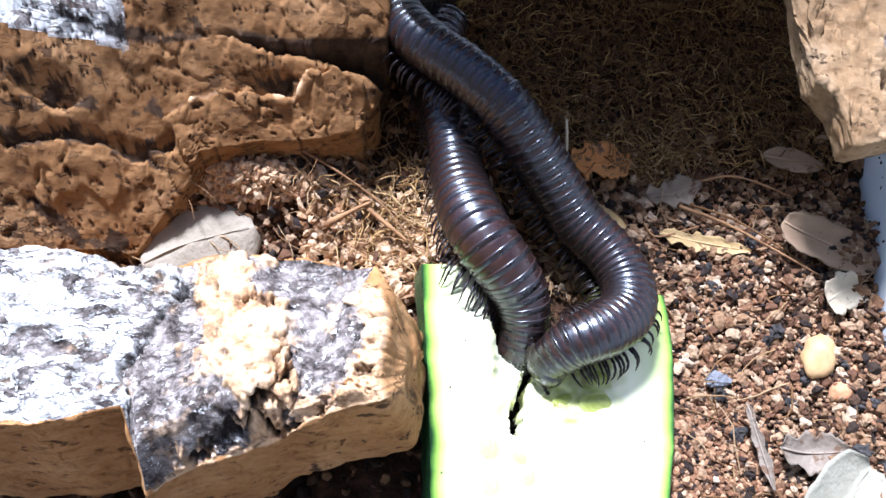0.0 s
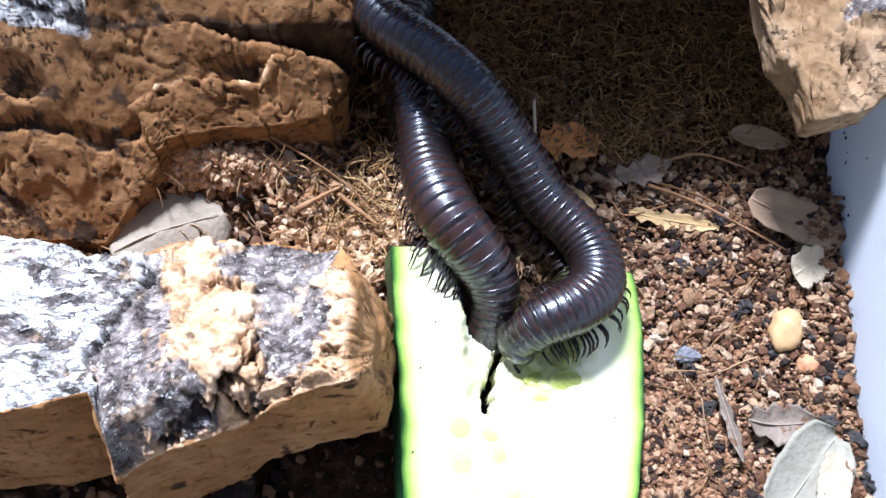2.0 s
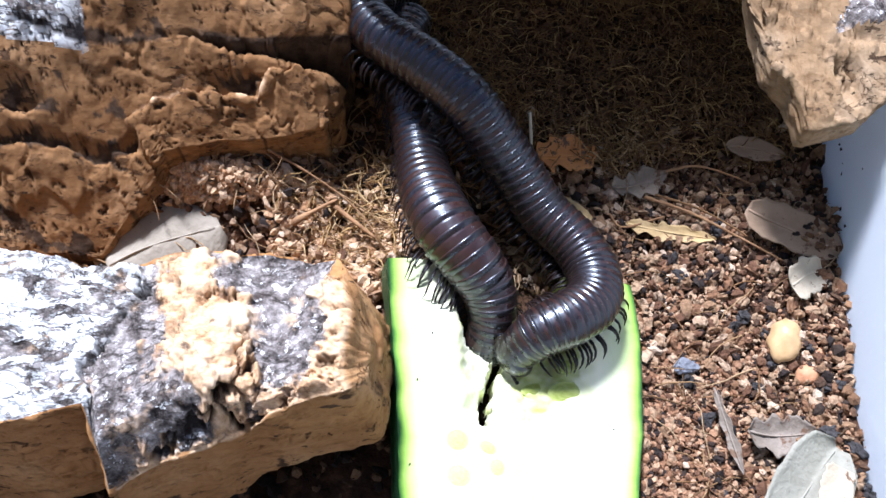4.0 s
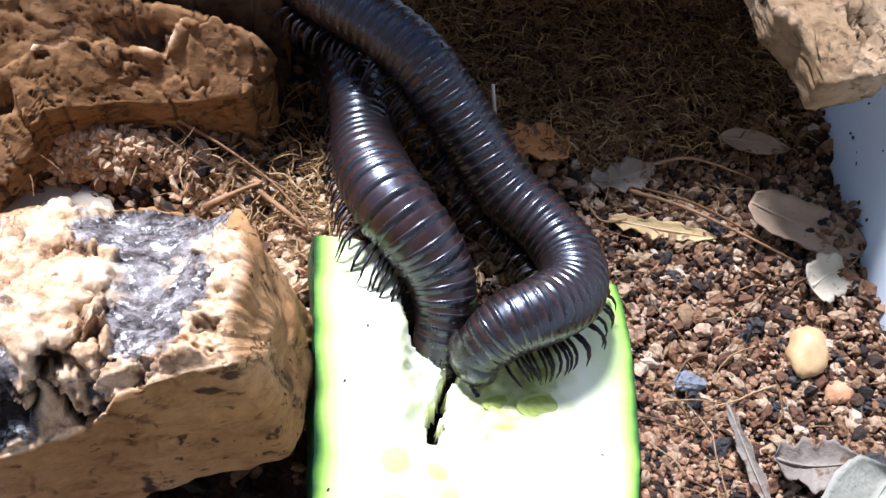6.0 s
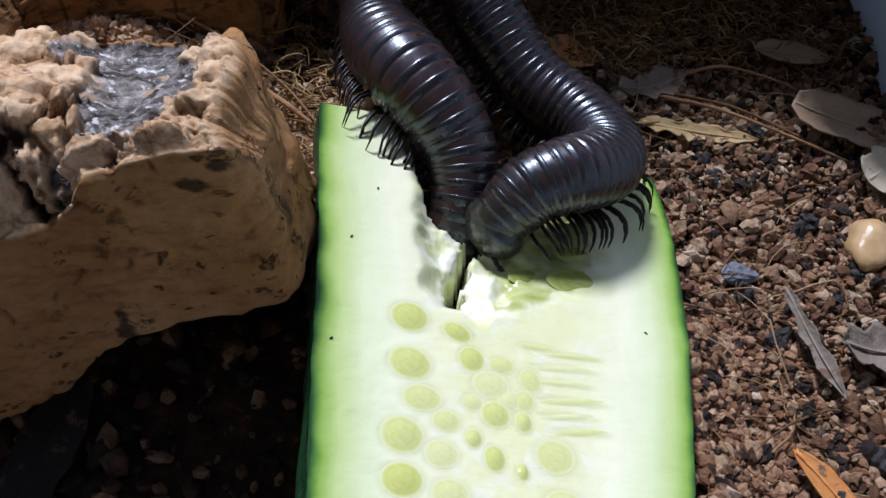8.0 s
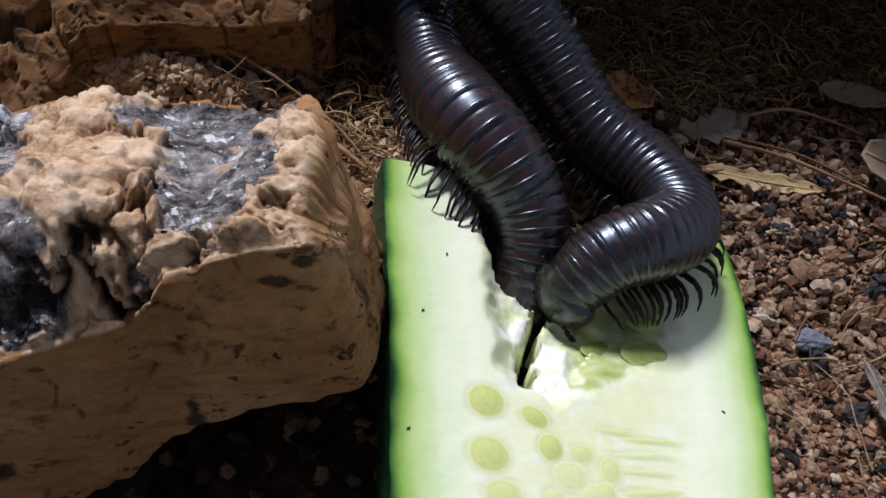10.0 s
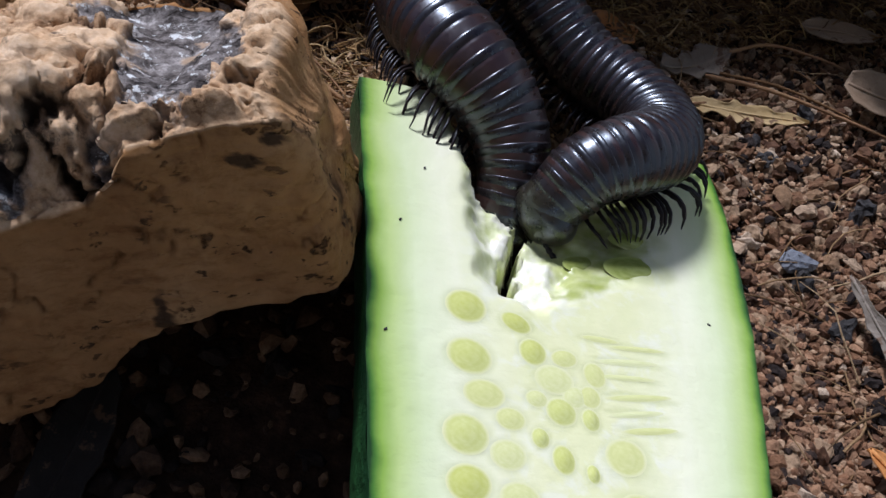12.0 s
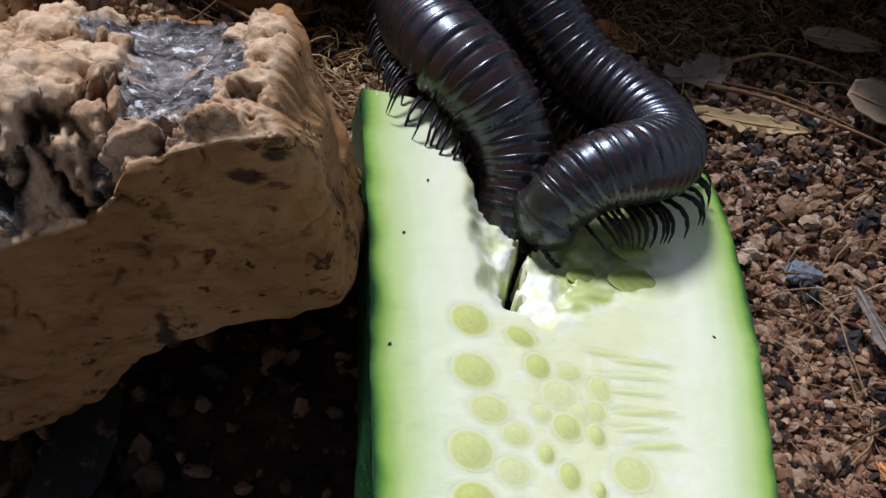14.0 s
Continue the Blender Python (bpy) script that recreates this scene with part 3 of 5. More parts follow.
# ---------------------------------------------------------------- cork
def cork_solid(name, top, front, back, x0, x1, right_slope, under, seed, lichen, label, nx=130, nv=96, crust=lambda x, y: 1.0, end=lambda y: 0.0, tan=lambda x, y: 0.0, char_shade=lambda x, y, z: 0.0, relief=None, cut=CORK, lean=0.0):
    """A thick piece of cork bark: a closed skin swept along x. top(x, y) and under(x, y) give its faces, front(x) and back(x) its edges."""
    verts, lich, kind, tans, char_shades, push = [], [], [], [], [], []
    ring = []
    for k in range(nv):
        ring.append(k / nv)
    for i in range(nx):
        u = i / (nx - 1)
        x = x0 + (x1 - x0) * u
        yf, yb = front(x), back(x)
        foot = yf - lean * (top(x, yf) - under(x, yf))
        for t in ring:
            # once round the section: top front to back, back face, underside, front face
            if t < 0.40:
                w = (t / 0.40) ** 1.35
                y, z, side = yf + (yb - yf) * w, None, 0
                z = top(x, y)
            elif t < 0.52:
                w = (t - 0.40) / 0.12
                y, side = yb, 1
                z = top(x, yb) * (1 - w) + under(x, yb) * w
            elif t < 0.78:
                w = (t - 0.52) / 0.26
                y, side = yb + (foot - yb) * w, 1
                z = under(x, y)
            else:
                w = (t - 0.78) / 0.22
                y, side = foot + (yf - foot) * w, 1
                z = under(x, foot) * (1 - w) + top(x, yf) * w
            zt = top(x, max(y, yf))
            xx = x + right_slope * max(0.0, zt - z) * smooth01(u, 0.8, 1.0)
            xx += end(y) * smooth01(u, 0.82, 1.0)
            if side == 0:
                d = relief(x, y, u) if relief else 0.03 * fbm(x * 1.4 + seed, y * 2.0, 1.0, 4, 0.55) + 0.02 * fbm(x * 6, y * 6, seed, 3, 0.6)
            else:
                d = 0.05 * fbm(x * 0.9 + seed, y * 0.9, z * 0.9, 3) + 0.035 * fbm(x * 3.1, y * 3.1 + seed, z * 3.1, 4, 0.6)
                d += 0.018 * fbm(x * 2.5, y * 6.0, z * 9.0 + seed, 3) - 0.07 * smooth01(-abs(fbm(x * 1.1, y, z * 1.6 + seed, 3)), -0.02, 0.0)
            verts.append((xx, y, z))
            push.append(d)
            lich.append(lichen(x, y))
            tans.append(tan(x, y) if side == 0 else 0.0)
            char_shades.append(char_shade(x, y, z))
            edge = 0.03 + 0.05 * fbm(x * 2.0, y * 2.0, z * 2 + seed, 3)
            kind.append(0 if side == 0 and edge < t / 0.40 and crust(x, y) + 0.5 * fbm(x * 1.5, y * 1.5, seed, 3) > 0.5 else 1)
    sheet = np.array(verts).reshape(nx, nv, 3)
    out = np.cross(np.gradient(sheet, axis=0), np.roll(sheet, -1, axis=1) - np.roll(sheet, 1, axis=1))
    out /= np.maximum(np.linalg.norm(out, axis=2, keepdims=True), 1e-9)
    verts = [tuple(v) for v in (sheet + out * np.array(push).reshape(nx, nv, 1)).reshape(-1, 3)]
    faces = [tuple(reversed(f)) for f in grid_faces(nv, nx, True)]
    slots = [1 if sum(kind[i] for i in f) >= 2 else 0 for f in faces]
    # rounded, rough end faces
    for first, start, sign in ((True, 0, -1), (False, len(verts) - nv, 1)):
        edge = np.array(verts[start:start + nv])
        mid = edge.mean(axis=0)
        prev = list(range(start, start + nv))
        for k in range(1, 15):
            f = 1 - k / 14.5
            out = 0.16 * math.sqrt(max(0.0, 1 - f * f))
            cur = []
            for p in mid + (edge - mid) * f:
                bump_out = out + 0.09 * fbm(p[1] * 2.2, p[2] * 2.2, seed, 4) * (1 - f ** 4)
                cur.append(len(verts))
                wear = 0.06 * (1 - f ** 6)
                verts.append((p[0] + sign * bump_out, p[1] + wear * fbm(p[1] * 3, p[2] * 3, seed + 5, 3), p[2] + wear * fbm(p[1] * 3, p[2] * 3, seed + 9, 3)))
                lich.append(0)
                tans.append(0)
                char_shades.append(char_shade(p[0], p[1], p[2]))
            for i in range(nv):
                j = (i + 1) % nv
                q = (prev[i], prev[j], cur[j], cur[i])
                faces.append(q if first else q[::-1])
                slots.append(1)
            prev = cur
        faces.append(tuple(prev) if first else tuple(prev[::-1]))
        slots.append(1)
    root = tagged(new(name), label, "cork bark")
    verts, slots = np.array(verts), np.array(slots)
    mid = np.array([*verts[:, :2].mean(axis=0), verts[:, 2].min()])
    root.location = mid * CM
    for slot, piece, mat, look_label in ((1, "cork_body", cut, "bare corky cut faces"), (0, "bark_crust", BARK, "crusted outer bark")):
        own = [f for f, s in zip(faces, slots) if s == slot]
        used = sorted({i for f in own for i in f})
        if len(used) < 4:
            continue
        place = {old: k for k, old in enumerate(used)}
        part(piece, mesh_data(piece, verts[used] - mid, [tuple(place[i] for i in f) for f in own], mat, None, True,
                              {"lichen": [lich[i] for i in used], "tan": [tans[i] for i in used], "char_shade": [char_shades[i] for i in used]}), root, look_label)
    return root


def block_front(x):
    return lerp_table([(-9, 2.75), (-4.4, 2.65), (-3.4, 2.9), (-3.25, 2.4), (-3.1, 1.95), (-2.9, 2.1), (-2.5, 2.28), (-2.0, 2.42), (-1.5, 2.6), (-1.2, 2.7), (-0.7, 2.88), (-0.15, 3.02)], x)


def block_edge(x):
    """Height of the upper front edge."""
    return lerp_table([(-9, 2.6), (-3.4, 2.72), (-3.2, 2.2), (-3.0, 2.1), (-2.5, 2.3), (-2.0, 2.4), (-1.5, 2.47), (-1.33, 2.62), (-1.2, 2.88), (-0.7, 2.93), (-0.15, 2.94)], x)


def block_back(x):
    return lerp_table([(-9, 5.5), (-5.3, 5.3), (-4.4, 5.2), (-3.5, 4.85), (-2.6, 5.1), (-1.4, 5.05), (-0.5, 4.8), (-0.15, 4.2), (0.2, 3.6)], x)


BLOCK_TAN = [(-2.75, 5.2), (-2.2, 5.1), (-1.87, 4.52), (-1.7, 4.04), (-1.54, 3.54), (-1.22, 3.05), (-1.30, 2.78), (-1.65, 2.9), (-1.8, 2.55), (-2.26, 2.95), (-2.5, 3.5), (-2.70, 3.82), (-2.8, 4.4)]
BLOCK_RIM = [(-0.70, 4.35), (0.2, 4.5), (0.3, 2.6), (-1.3, 2.35), (-1.15, 2.78), (-0.72, 3.3)]
BLOCK_GREY = [(-2.1, 5.2), (-0.7, 5.1), (-0.45, 4.5), (-0.75, 4.15), (-0.80, 3.35), (-1.12, 2.98), (-1.5, 3.6), (-1.75, 4.4)]
BLOCK_LICHEN = [(-9, 6), (-3.6, 5.6), (-3.07, 4.65), (-3.2, 4.0), (-3.47, 3.5), (-3.35, 2.7), (-3.5, 2.2), (-9, 2)]
# clefts: x, y, reach along and across, heading in degrees, depth
PITS = [(-1.80, 2.92, 0.13, 0.06, 65, 0.17), (-1.64, 2.76, 0.12, 0.05, 10, 0.15), (-1.50, 2.70, 0.30, 0.05, -14, 0.22), (-2.08, 2.62, 0.26, 0.08, 20, 0.14), (-1.76, 4.24, 0.15, 0.07, 60, 0.15), (-2.02, 4.30, 0.30, 0.035, -8, 0.10), (-3.10, 4.50, 0.26, 0.07, 20, 0.16), (-3.30, 3.75, 0.45, 0.045, 68, 0.12),
        (-1.00, 2.86, 0.10, 0.05, 80, 0.12), (-0.50, 3.22, 0.12, 0.10, 60, 0.10), (-2.44, 2.45, 0.20, 0.05, 60, 0.12), (-1.38, 3.35, 0.42, 0.03, 118, 0.08), (-0.72, 3.75, 0.30, 0.035, 95, 0.10), (-2.3, 3.7, 0.35, 0.03, 105, 0.08)]


def signed(poly, x, y):
    """Distance to a closed outline, positive inside."""
    best, inside = 1e9, False
    for (ax, ay), (bx, by) in zip(poly, poly[1:] + poly[:1]):
        dx, dy = bx - ax, by - ay
        t = min(1, max(0, ((x - ax) * dx + (y - ay) * dy) / (dx * dx + dy * dy)))
        best = min(best, math.hypot(x - ax - t * dx, y - ay - t * dy))
        if (ay > y) != (by > y) and x < ax + (y - ay) * dx / dy:
            inside = not inside
    return best if inside else -best


def block_tan(x, y):
    n = 0.26 * fbm(x * 2.1, y * 2.1, 6, 5, 0.68)
    a = smooth01(signed(BLOCK_TAN, x, y) + n, -0.05, 0.08)
    b = smooth01(signed(BLOCK_RIM, x, y) + n, -0.05, 0.08)
    c = smooth01(0.06 + 0.12 * smooth01(x, -2.2, -1.8) - (y - block_front(x)) + 1.3 * n, -0.05, 0.06) * smooth01(x, -3.2, -3.0)
    return max(a, b, c)


def pit(x, y):
    x, y = x + 0.15 * fbm(x * 3.1, y * 3.1, 2.5, 4, 0.65), y + 0.15 * fbm(x * 3.1, y * 3.1, 7.5, 4, 0.65)
    best = 0.0
    for px, py, ra, rb, turn, d in PITS:
        c, s = math.cos(radians(turn)), math.sin(radians(turn))
        a, b = (x - px) * c + (y - py) * s, (y - py) * c - (x - px) * s
        best = max(best, d * smooth01(1.3 - math.hypot(a / ra, b / rb), 0.0, 0.8))
    return best


def block_lichen(x, y):
    return smooth01(signed(BLOCK_LICHEN, x, y) + 0.2 * fbm(x * 2.4, y * 2.4, 3, 4, 0.6), -0.03, 0.05)


def block_plane(x, y):
    z = 3.86 + 0.13 * x - 0.24 * y + 0.05 * fbm(x * 0.6, y * 0.6, 3, 2)
    z += 0.34 * math.exp(-((x + 2.02) / 0.50) ** 2 - ((y - 3.30) / 0.55) ** 2)       # crumbly hump
    z += 0.16 * math.exp(-((x + 2.30) / 0.35) ** 2 - ((y - 4.60) / 0.45) ** 2)
    z += 0.11 * math.exp(-((x + 0.45) / 0.20) ** 2) * smooth01(y, 3.2, 3.8)          # ridge along the end
    return z - 0.16 * smooth01(signed(BLOCK_GREY, x, y) + 0.1 * fbm(x * 2, y * 2, 1, 3), 0.0, 0.35)


def block_top(x, y):
    yf = block_front(x)
    return block_plane(x, y) - (block_plane(x, yf) - block_edge(x)) * (1 - smooth01(y - yf, -0.05, 0.60)) ** 1.2


def chunk(x, y):
    """Crumbly lumps: how high the point stands on its lump, 0..1, and how deep in a gap it lies."""
    wx, wy = x + 0.16 * fbm(x * 2.2, y * 2.2, 3, 4, 0.6), y + 0.16 * fbm(x * 2.2, y * 2.2, 9, 4, 0.6)
    d, p = noise.voronoi((wx * 1.7, wy * 2.0, 0.4))
    rise = 0.5 + 0.5 * math.sin(37.0 * p[0].x + 91.0 * p[0].y)
    gap = 1 - smooth01(d[1] - d[0], 0.01, 0.07 + 0.06 * rise)
    return (0.35 + 0.65 * rise) * smooth01(d[1] - d[0], 0.0, 0.22), gap * smooth01(fbm(x * 1.2, y * 1.2, 14, 3), -0.05, 0.25)


def block_relief(x, y, u):
    tan, lich, hole = block_tan(x, y), block_lichen(x, y), pit(x, y)
    d = 0.028 * fbm(x * 2.2, y * 2.2, 4.0, 3) + 0.022 * fbm(x * 7, y * 7, 4, 4, 0.7)
    # crumbly chunks on the tan parts, flakes on the lichen
    if tan > 0.01:
        lump, gap = chunk(x, y)
        n2 = noise.voronoi((x * 4.6 + 0.5 * fbm(x * 4, y * 4, 2, 3), y * 4.6, 5.7))[0]
        d += tan * (0.13 * lump - 0.05 * gap + 0.020 * smooth01(n2[1] - n2[0], 0.0, 0.3) + 0.028 * fbm(x * 4.5, y * 4.5, 9, 4, 0.65))
    if lich > 0.01:
        q = 4.0 * fbm(x * 1.5, y * 3.4 + 0.6 * x, 4.0, 4, 0.62)
        d += lich * (0.07 + 0.05 * (math.floor(q) * 0.6 + (q - math.floor(q))))
    d *= smooth01(y - block_front(x), -0.02, 0.18)
    return d - hole - 0.03 * smooth01(-abs(fbm(x * 0.9, y * 1.3, 4.0, 4)), -0.02, 0.0)


def block_char_shade(x, y, z):
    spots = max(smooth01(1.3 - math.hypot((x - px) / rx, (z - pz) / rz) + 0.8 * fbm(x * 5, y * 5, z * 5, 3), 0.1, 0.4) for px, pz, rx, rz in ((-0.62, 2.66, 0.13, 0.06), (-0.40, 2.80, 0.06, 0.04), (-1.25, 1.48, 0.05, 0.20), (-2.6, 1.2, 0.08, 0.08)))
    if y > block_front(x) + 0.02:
        # top: recess shade painted in, darker the deeper the pit; front: real smudges
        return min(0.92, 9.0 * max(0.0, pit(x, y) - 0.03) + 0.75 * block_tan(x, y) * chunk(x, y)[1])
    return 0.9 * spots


def block_under(x, y):
    return lerp_table([(-9, -0.3), (-3.2, 0.22), (-2.5, 0.34), (-2.14, 0.42), (-1.8, 0.66), (-1.25, 1.22), (-0.5, 1.45), (0.2, 1.58)], x) - 0.42 * (y - 2.5)


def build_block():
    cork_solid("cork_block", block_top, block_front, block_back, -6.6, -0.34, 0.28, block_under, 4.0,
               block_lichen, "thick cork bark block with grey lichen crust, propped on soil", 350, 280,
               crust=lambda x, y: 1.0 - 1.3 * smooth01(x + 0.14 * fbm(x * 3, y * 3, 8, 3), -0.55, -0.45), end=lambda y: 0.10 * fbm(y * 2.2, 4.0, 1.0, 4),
               tan=block_tan, char_shade=block_char_shade, relief=block_relief, lean=0.17)


build_block()


LOBE = [(-3.95, 7.72), (-3.2, 8.06), (-3.05, 8.16), (-2.05, 8.2), (-1.94, 8.2), (-1.78, 8.58), (-0.78, 8.72), (-0.5, 8.2), (-0.9, 7.5), (-3.4, 7.0)]
HOLLOW = [(-2.7, 8.42), (-2.5, 8.56), (-1.9, 8.58), (-1.98, 8.24), (-2.6, 8.2)]


def bark_top(x, y):
    # a face that leans back, broken into lobes by long cracks
    z = -6.31 - 0.27 * x + 0.91 * y
    n = 0.05 * fbm(x * 3, y * 3, 1, 3)
    z += 0.20 * smooth01(signed(LOBE, x, y) + 1.6 * n, -0.01, 0.04) * smooth01(x, -4.2, -3.6)
    z -= 0.16 * smooth01(signed(HOLLOW, x, y) + 2 * n, -0.01, 0.06)
    lo, hi = lerp_table([(-3.4, 8.80), (-2, 8.75), (-1.2, 8.76), (-0.5, 8.74)], x) + n, lerp_table([(-3.4, 8.81), (-2, 8.86), (-1.2, 8.99), (-0.5, 9.14)], x) + n
    z -= 1.1 * smooth01(y - lo, 0.0, 0.04) * smooth01(hi - y, -0.02, 0.03) * smooth01(x, -3.3, -2.6)
    z -= 0.14 * smooth01(0.13 - along(SEAMS[0][0], x, y) + 2 * n, 0.0, 0.10)
    z -= 0.22 * smooth01(1.0 - math.hypot((x + 5.55) / 0.70, (y - 7.85) / 0.30) + 4 * n, 0.1, 0.6)
    z += 0.10 * fbm(x * 0.7, y * 0.7, 9, 3)
    return z


def long_cracks(x, y):
    """Short ragged cracks and torn pits, 0..1."""
    a = smooth01(0.022 - abs(fbm(x * 1.5 + 0.3 * y, y * 2.6, 31, 5, 0.6)), 0.0, 0.014) * smooth01(fbm(x * 0.9, y * 0.9, 37, 3), 0.05, 0.25)
    b = smooth01(fbm(x * 4.2, y * 6.5 + 2.0 * x, 43, 3, 0.6), 0.62, 0.68)
    return max(a, 0.9 * b)


def long_relief(x, y, u):
    n1 = noise.voronoi((x * 1.3 + 0.5 * fbm(x * 2, y * 2, 1, 3), y * 1.7 + 0.4 * fbm(x * 2, y * 2, 5, 3), 3.3))
    rise = 0.5 + 0.5 * math.sin(53.0 * n1[1][0].x + 71.0 * n1[1][0].y)
    d = 0.055 * rise * smooth01(n1[0][1] - n1[0][0], 0.0, 0.05) + 0.022 * fbm(x * 3.5, y * 3.5, 21, 4, 0.6)
    return d - 0.05 * long_cracks(x, y)


def along(line, x, y):
    """Distance to an open line of points."""
    best = 1e9
    for (ax, ay), (bx, by) in zip(line, line[1:]):
        dx, dy = bx - ax, by - ay
        t = min(1, max(0, ((x - ax) * dx + (y - ay) * dy) / (dx * dx + dy * dy)))
        best = min(best, math.hypot(x - ax - t * dx, y - ay - t * dy))
    return best


# charred seams of the long bark: their lines, and half widths
SEAMS = [([(-6.2, 7.15), (-5.54, 7.36), (-4.93, 7.38), (-4.5, 7.25), (-4.23, 7.33), (-3.85, 7.49)], 0.10), ([(-5.9, 6.5), (-5.5, 6.25), (-5.21, 6.03), (-4.7, 5.95)], 0.10),
         ([(-5.2, 8.72), (-4.6, 8.62), (-4.0, 8.66), (-3.4, 8.80)], 0.09), ([(-2.6, 8.50), (-2.2, 8.34), (-1.95, 8.42)], 0.06), ([(-4.4, 7.75), (-4.1, 7.85), (-3.9, 7.7)], 0.05)]


LEDGE = [(-3.85, 7.82), (-3.34, 8.07), (-3.16, 8.16), (-2.49, 8.21), (-1.97, 8.20), (-1.80, 8.42), (-1.72, 8.55)]


def long_fresh(x, y):
    """Pale broken cork along the torn ledge."""
    return 0.9 * smooth01(0.045 + 0.05 * fbm(x * 3, y * 3, 17, 3) - along(LEDGE, x, y + 0.03 * fbm(x * 6, 1, 1, 3)), 0.0, 0.03)


def long_char_shade(x, y, z):
    n = fbm(x * 2.4, y * 3.0, 12, 5, 0.7)
    a = smooth01(1.0 - math.hypot((x + 5.55) / 0.62, (y - 7.85) / 0.26) + 1.1 * n, 0.25, 0.40)
    seam = max(smooth01(w * (1 + 1.6 * n) - along(line, x + 0.12 * n, y - 0.1 * n), 0.0, 0.03) for line, w in SEAMS)
    lo, hi = lerp_table([(-3.4, 8.80), (-2, 8.75), (-1.2, 8.76), (-0.5, 8.74)], x), lerp_table([(-3.4, 8.81), (-2, 8.86), (-1.2, 8.99), (-0.5, 9.14)], x)
    # shade of the lobe gap painted black, a little past its upper edge
    g = smooth01(y - lo, 0.0, 0.04) * smooth01(hi + 0.10 - y, -0.02, 0.03) * smooth01(x, -3.3, -2.6)
    return min(0.95, max(a, seam, g, 0.85 * long_cracks(x, y)))


def build_long_bark():
    def front(x):
        return lerp_table([(-10, 5.5), (-6, 5.9), (-5.2, 6.0), (-4.5, 6.05), (-3.84, 6.76), (-3.4, 7.35), (-2.5, 7.6), (-1.44, 7.8), (-0.7, 8.0), (-0.5, 8.3)], x)

    def back(x):
        return lerp_table([(-10, 10.6), (-4, 10.9), (-1.5, 10.8), (-0.9, 10.4), (-0.3, 9.3)], x)
    cork_solid("cork_bark", bark_top, front, back, -8, -0.55, 0.0, lambda x, y: max(ground_z(x, y) - 0.1, bark_top(x, y) - 1.6), 21.0,
               lambda x, y: smooth01(y, 8.35, 8.5) * smooth01(-x, 4.3, 4.8), "long weathered tan cork bark piece leaning on the soil bank", 300, 300,
               lambda x, y: 1.2 * smooth01(y, 8.35, 8.5) * smooth01(-x, 4.2, 4.7),
               lambda y: -0.85 * math.exp(-((y - 8.94) / 0.14) ** 2) - 0.22 * (1 - smooth01(y, 8.7, 8.85)) + 0.05 * smooth01(y, 9.0, 9.2) + 0.10 * fbm(y * 3, 2.0, 5.0, 3), char_shade=long_char_shade, relief=long_relief, tan=long_fresh, cut=CORK_OLD)


build_long_bark()


def right_relief(x, y, u):
    # thin layers broken off along slanting lines, and a scooped knot
    q = 1.7 * (0.55 * x + 0.8 * (y - 7)) + 0.8 * fbm(x * 1.1, y * 1.1, 2, 4, 0.6)
    d = 0.14 * (q - math.floor(q)) ** 2 + 0.022 * fbm(x * 4, y * 4, 3, 4, 0.6) - 0.06 * smooth01(-abs(fbm(x * 1.6, y * 1.1, 8, 4)), -0.03, 0.0)
    return d - 0.30 * smooth01(1.2 - math.hypot((x - 7.25) / 0.24, (y - 7.75) / 0.42), 0.0, 0.5)


def build_right_bark():
    def front(x):
        return lerp_table([(5.86, 9.4), (5.95, 8.9), (6.0, 8.2), (6.05, 7.88), (6.17, 7.76), (6.36, 7.55), (6.44, 7.28), (6.47, 6.95), (6.6, 6.92), (7.05, 7.03), (7.44, 7.14), (7.7, 7.4), (8.1, 7.7)], x)
    cork_solid("cork_bark", lambda x, y: 2.95 + 0.25 * (y - 7.3) + 0.12 * fbm(x, y, 4, 3), front, lambda x: 12.5, 5.98, 8.1, 0.0,
               lambda x, y: 2.50 + 0.25 * (y - 7.3), 33.0, lambda x, y: 0.0, "pale brown cork bark piece overhanging the soil", 150, 150,
               lambda x, y: 1.2 * smooth01(y + 0.3 * fbm(x * 2, y * 2, 6, 4), 8.6, 8.7) * smooth01(x - 0.5 * (y - 8.7) + 0.3 * fbm(x * 2, y * 2, 3, 4), 7.15, 7.25), relief=right_relief, cut=CORK_PALE)


build_right_bark()


# unseen sheet above the view; its front edge is shaped to cast the shade
def build_roof_bark():
    def front(x):
        return lerp_table([(-14, 12.6), (-1.6, 12.4), (-1.2, 11.2), (-0.9, 10.5), (-0.2, 10.0), (0.5, 9.9), (1.3, 10.4), (2.4, 11.0), (5.0, 11.2), (5.3, 11.5), (9.7, 12.0)], x) + 0.08 * math.sin(x * 1.9)
    cork_solid("cork_bark", lambda x, y: 6.6 + 0.25 * math.cos(x * 0.3), front, lambda x: 16.4, -14, 9.5, 0.0,
               lambda x, y: lerp_table([(-3, 5.6), (-1.2, 5.1), (1.4, 5.1), (3.2, 5.4)], x), 45.0, lambda x, y: 0.5, "unseen broad cork bark sheet, added to shade the hide", 160, 60)


build_roof_bark()


# ---------------------------------------------------------------- cucumber
def slice_plane(x, y):
    return 0.30 + 0.26 * (4.3 - x)


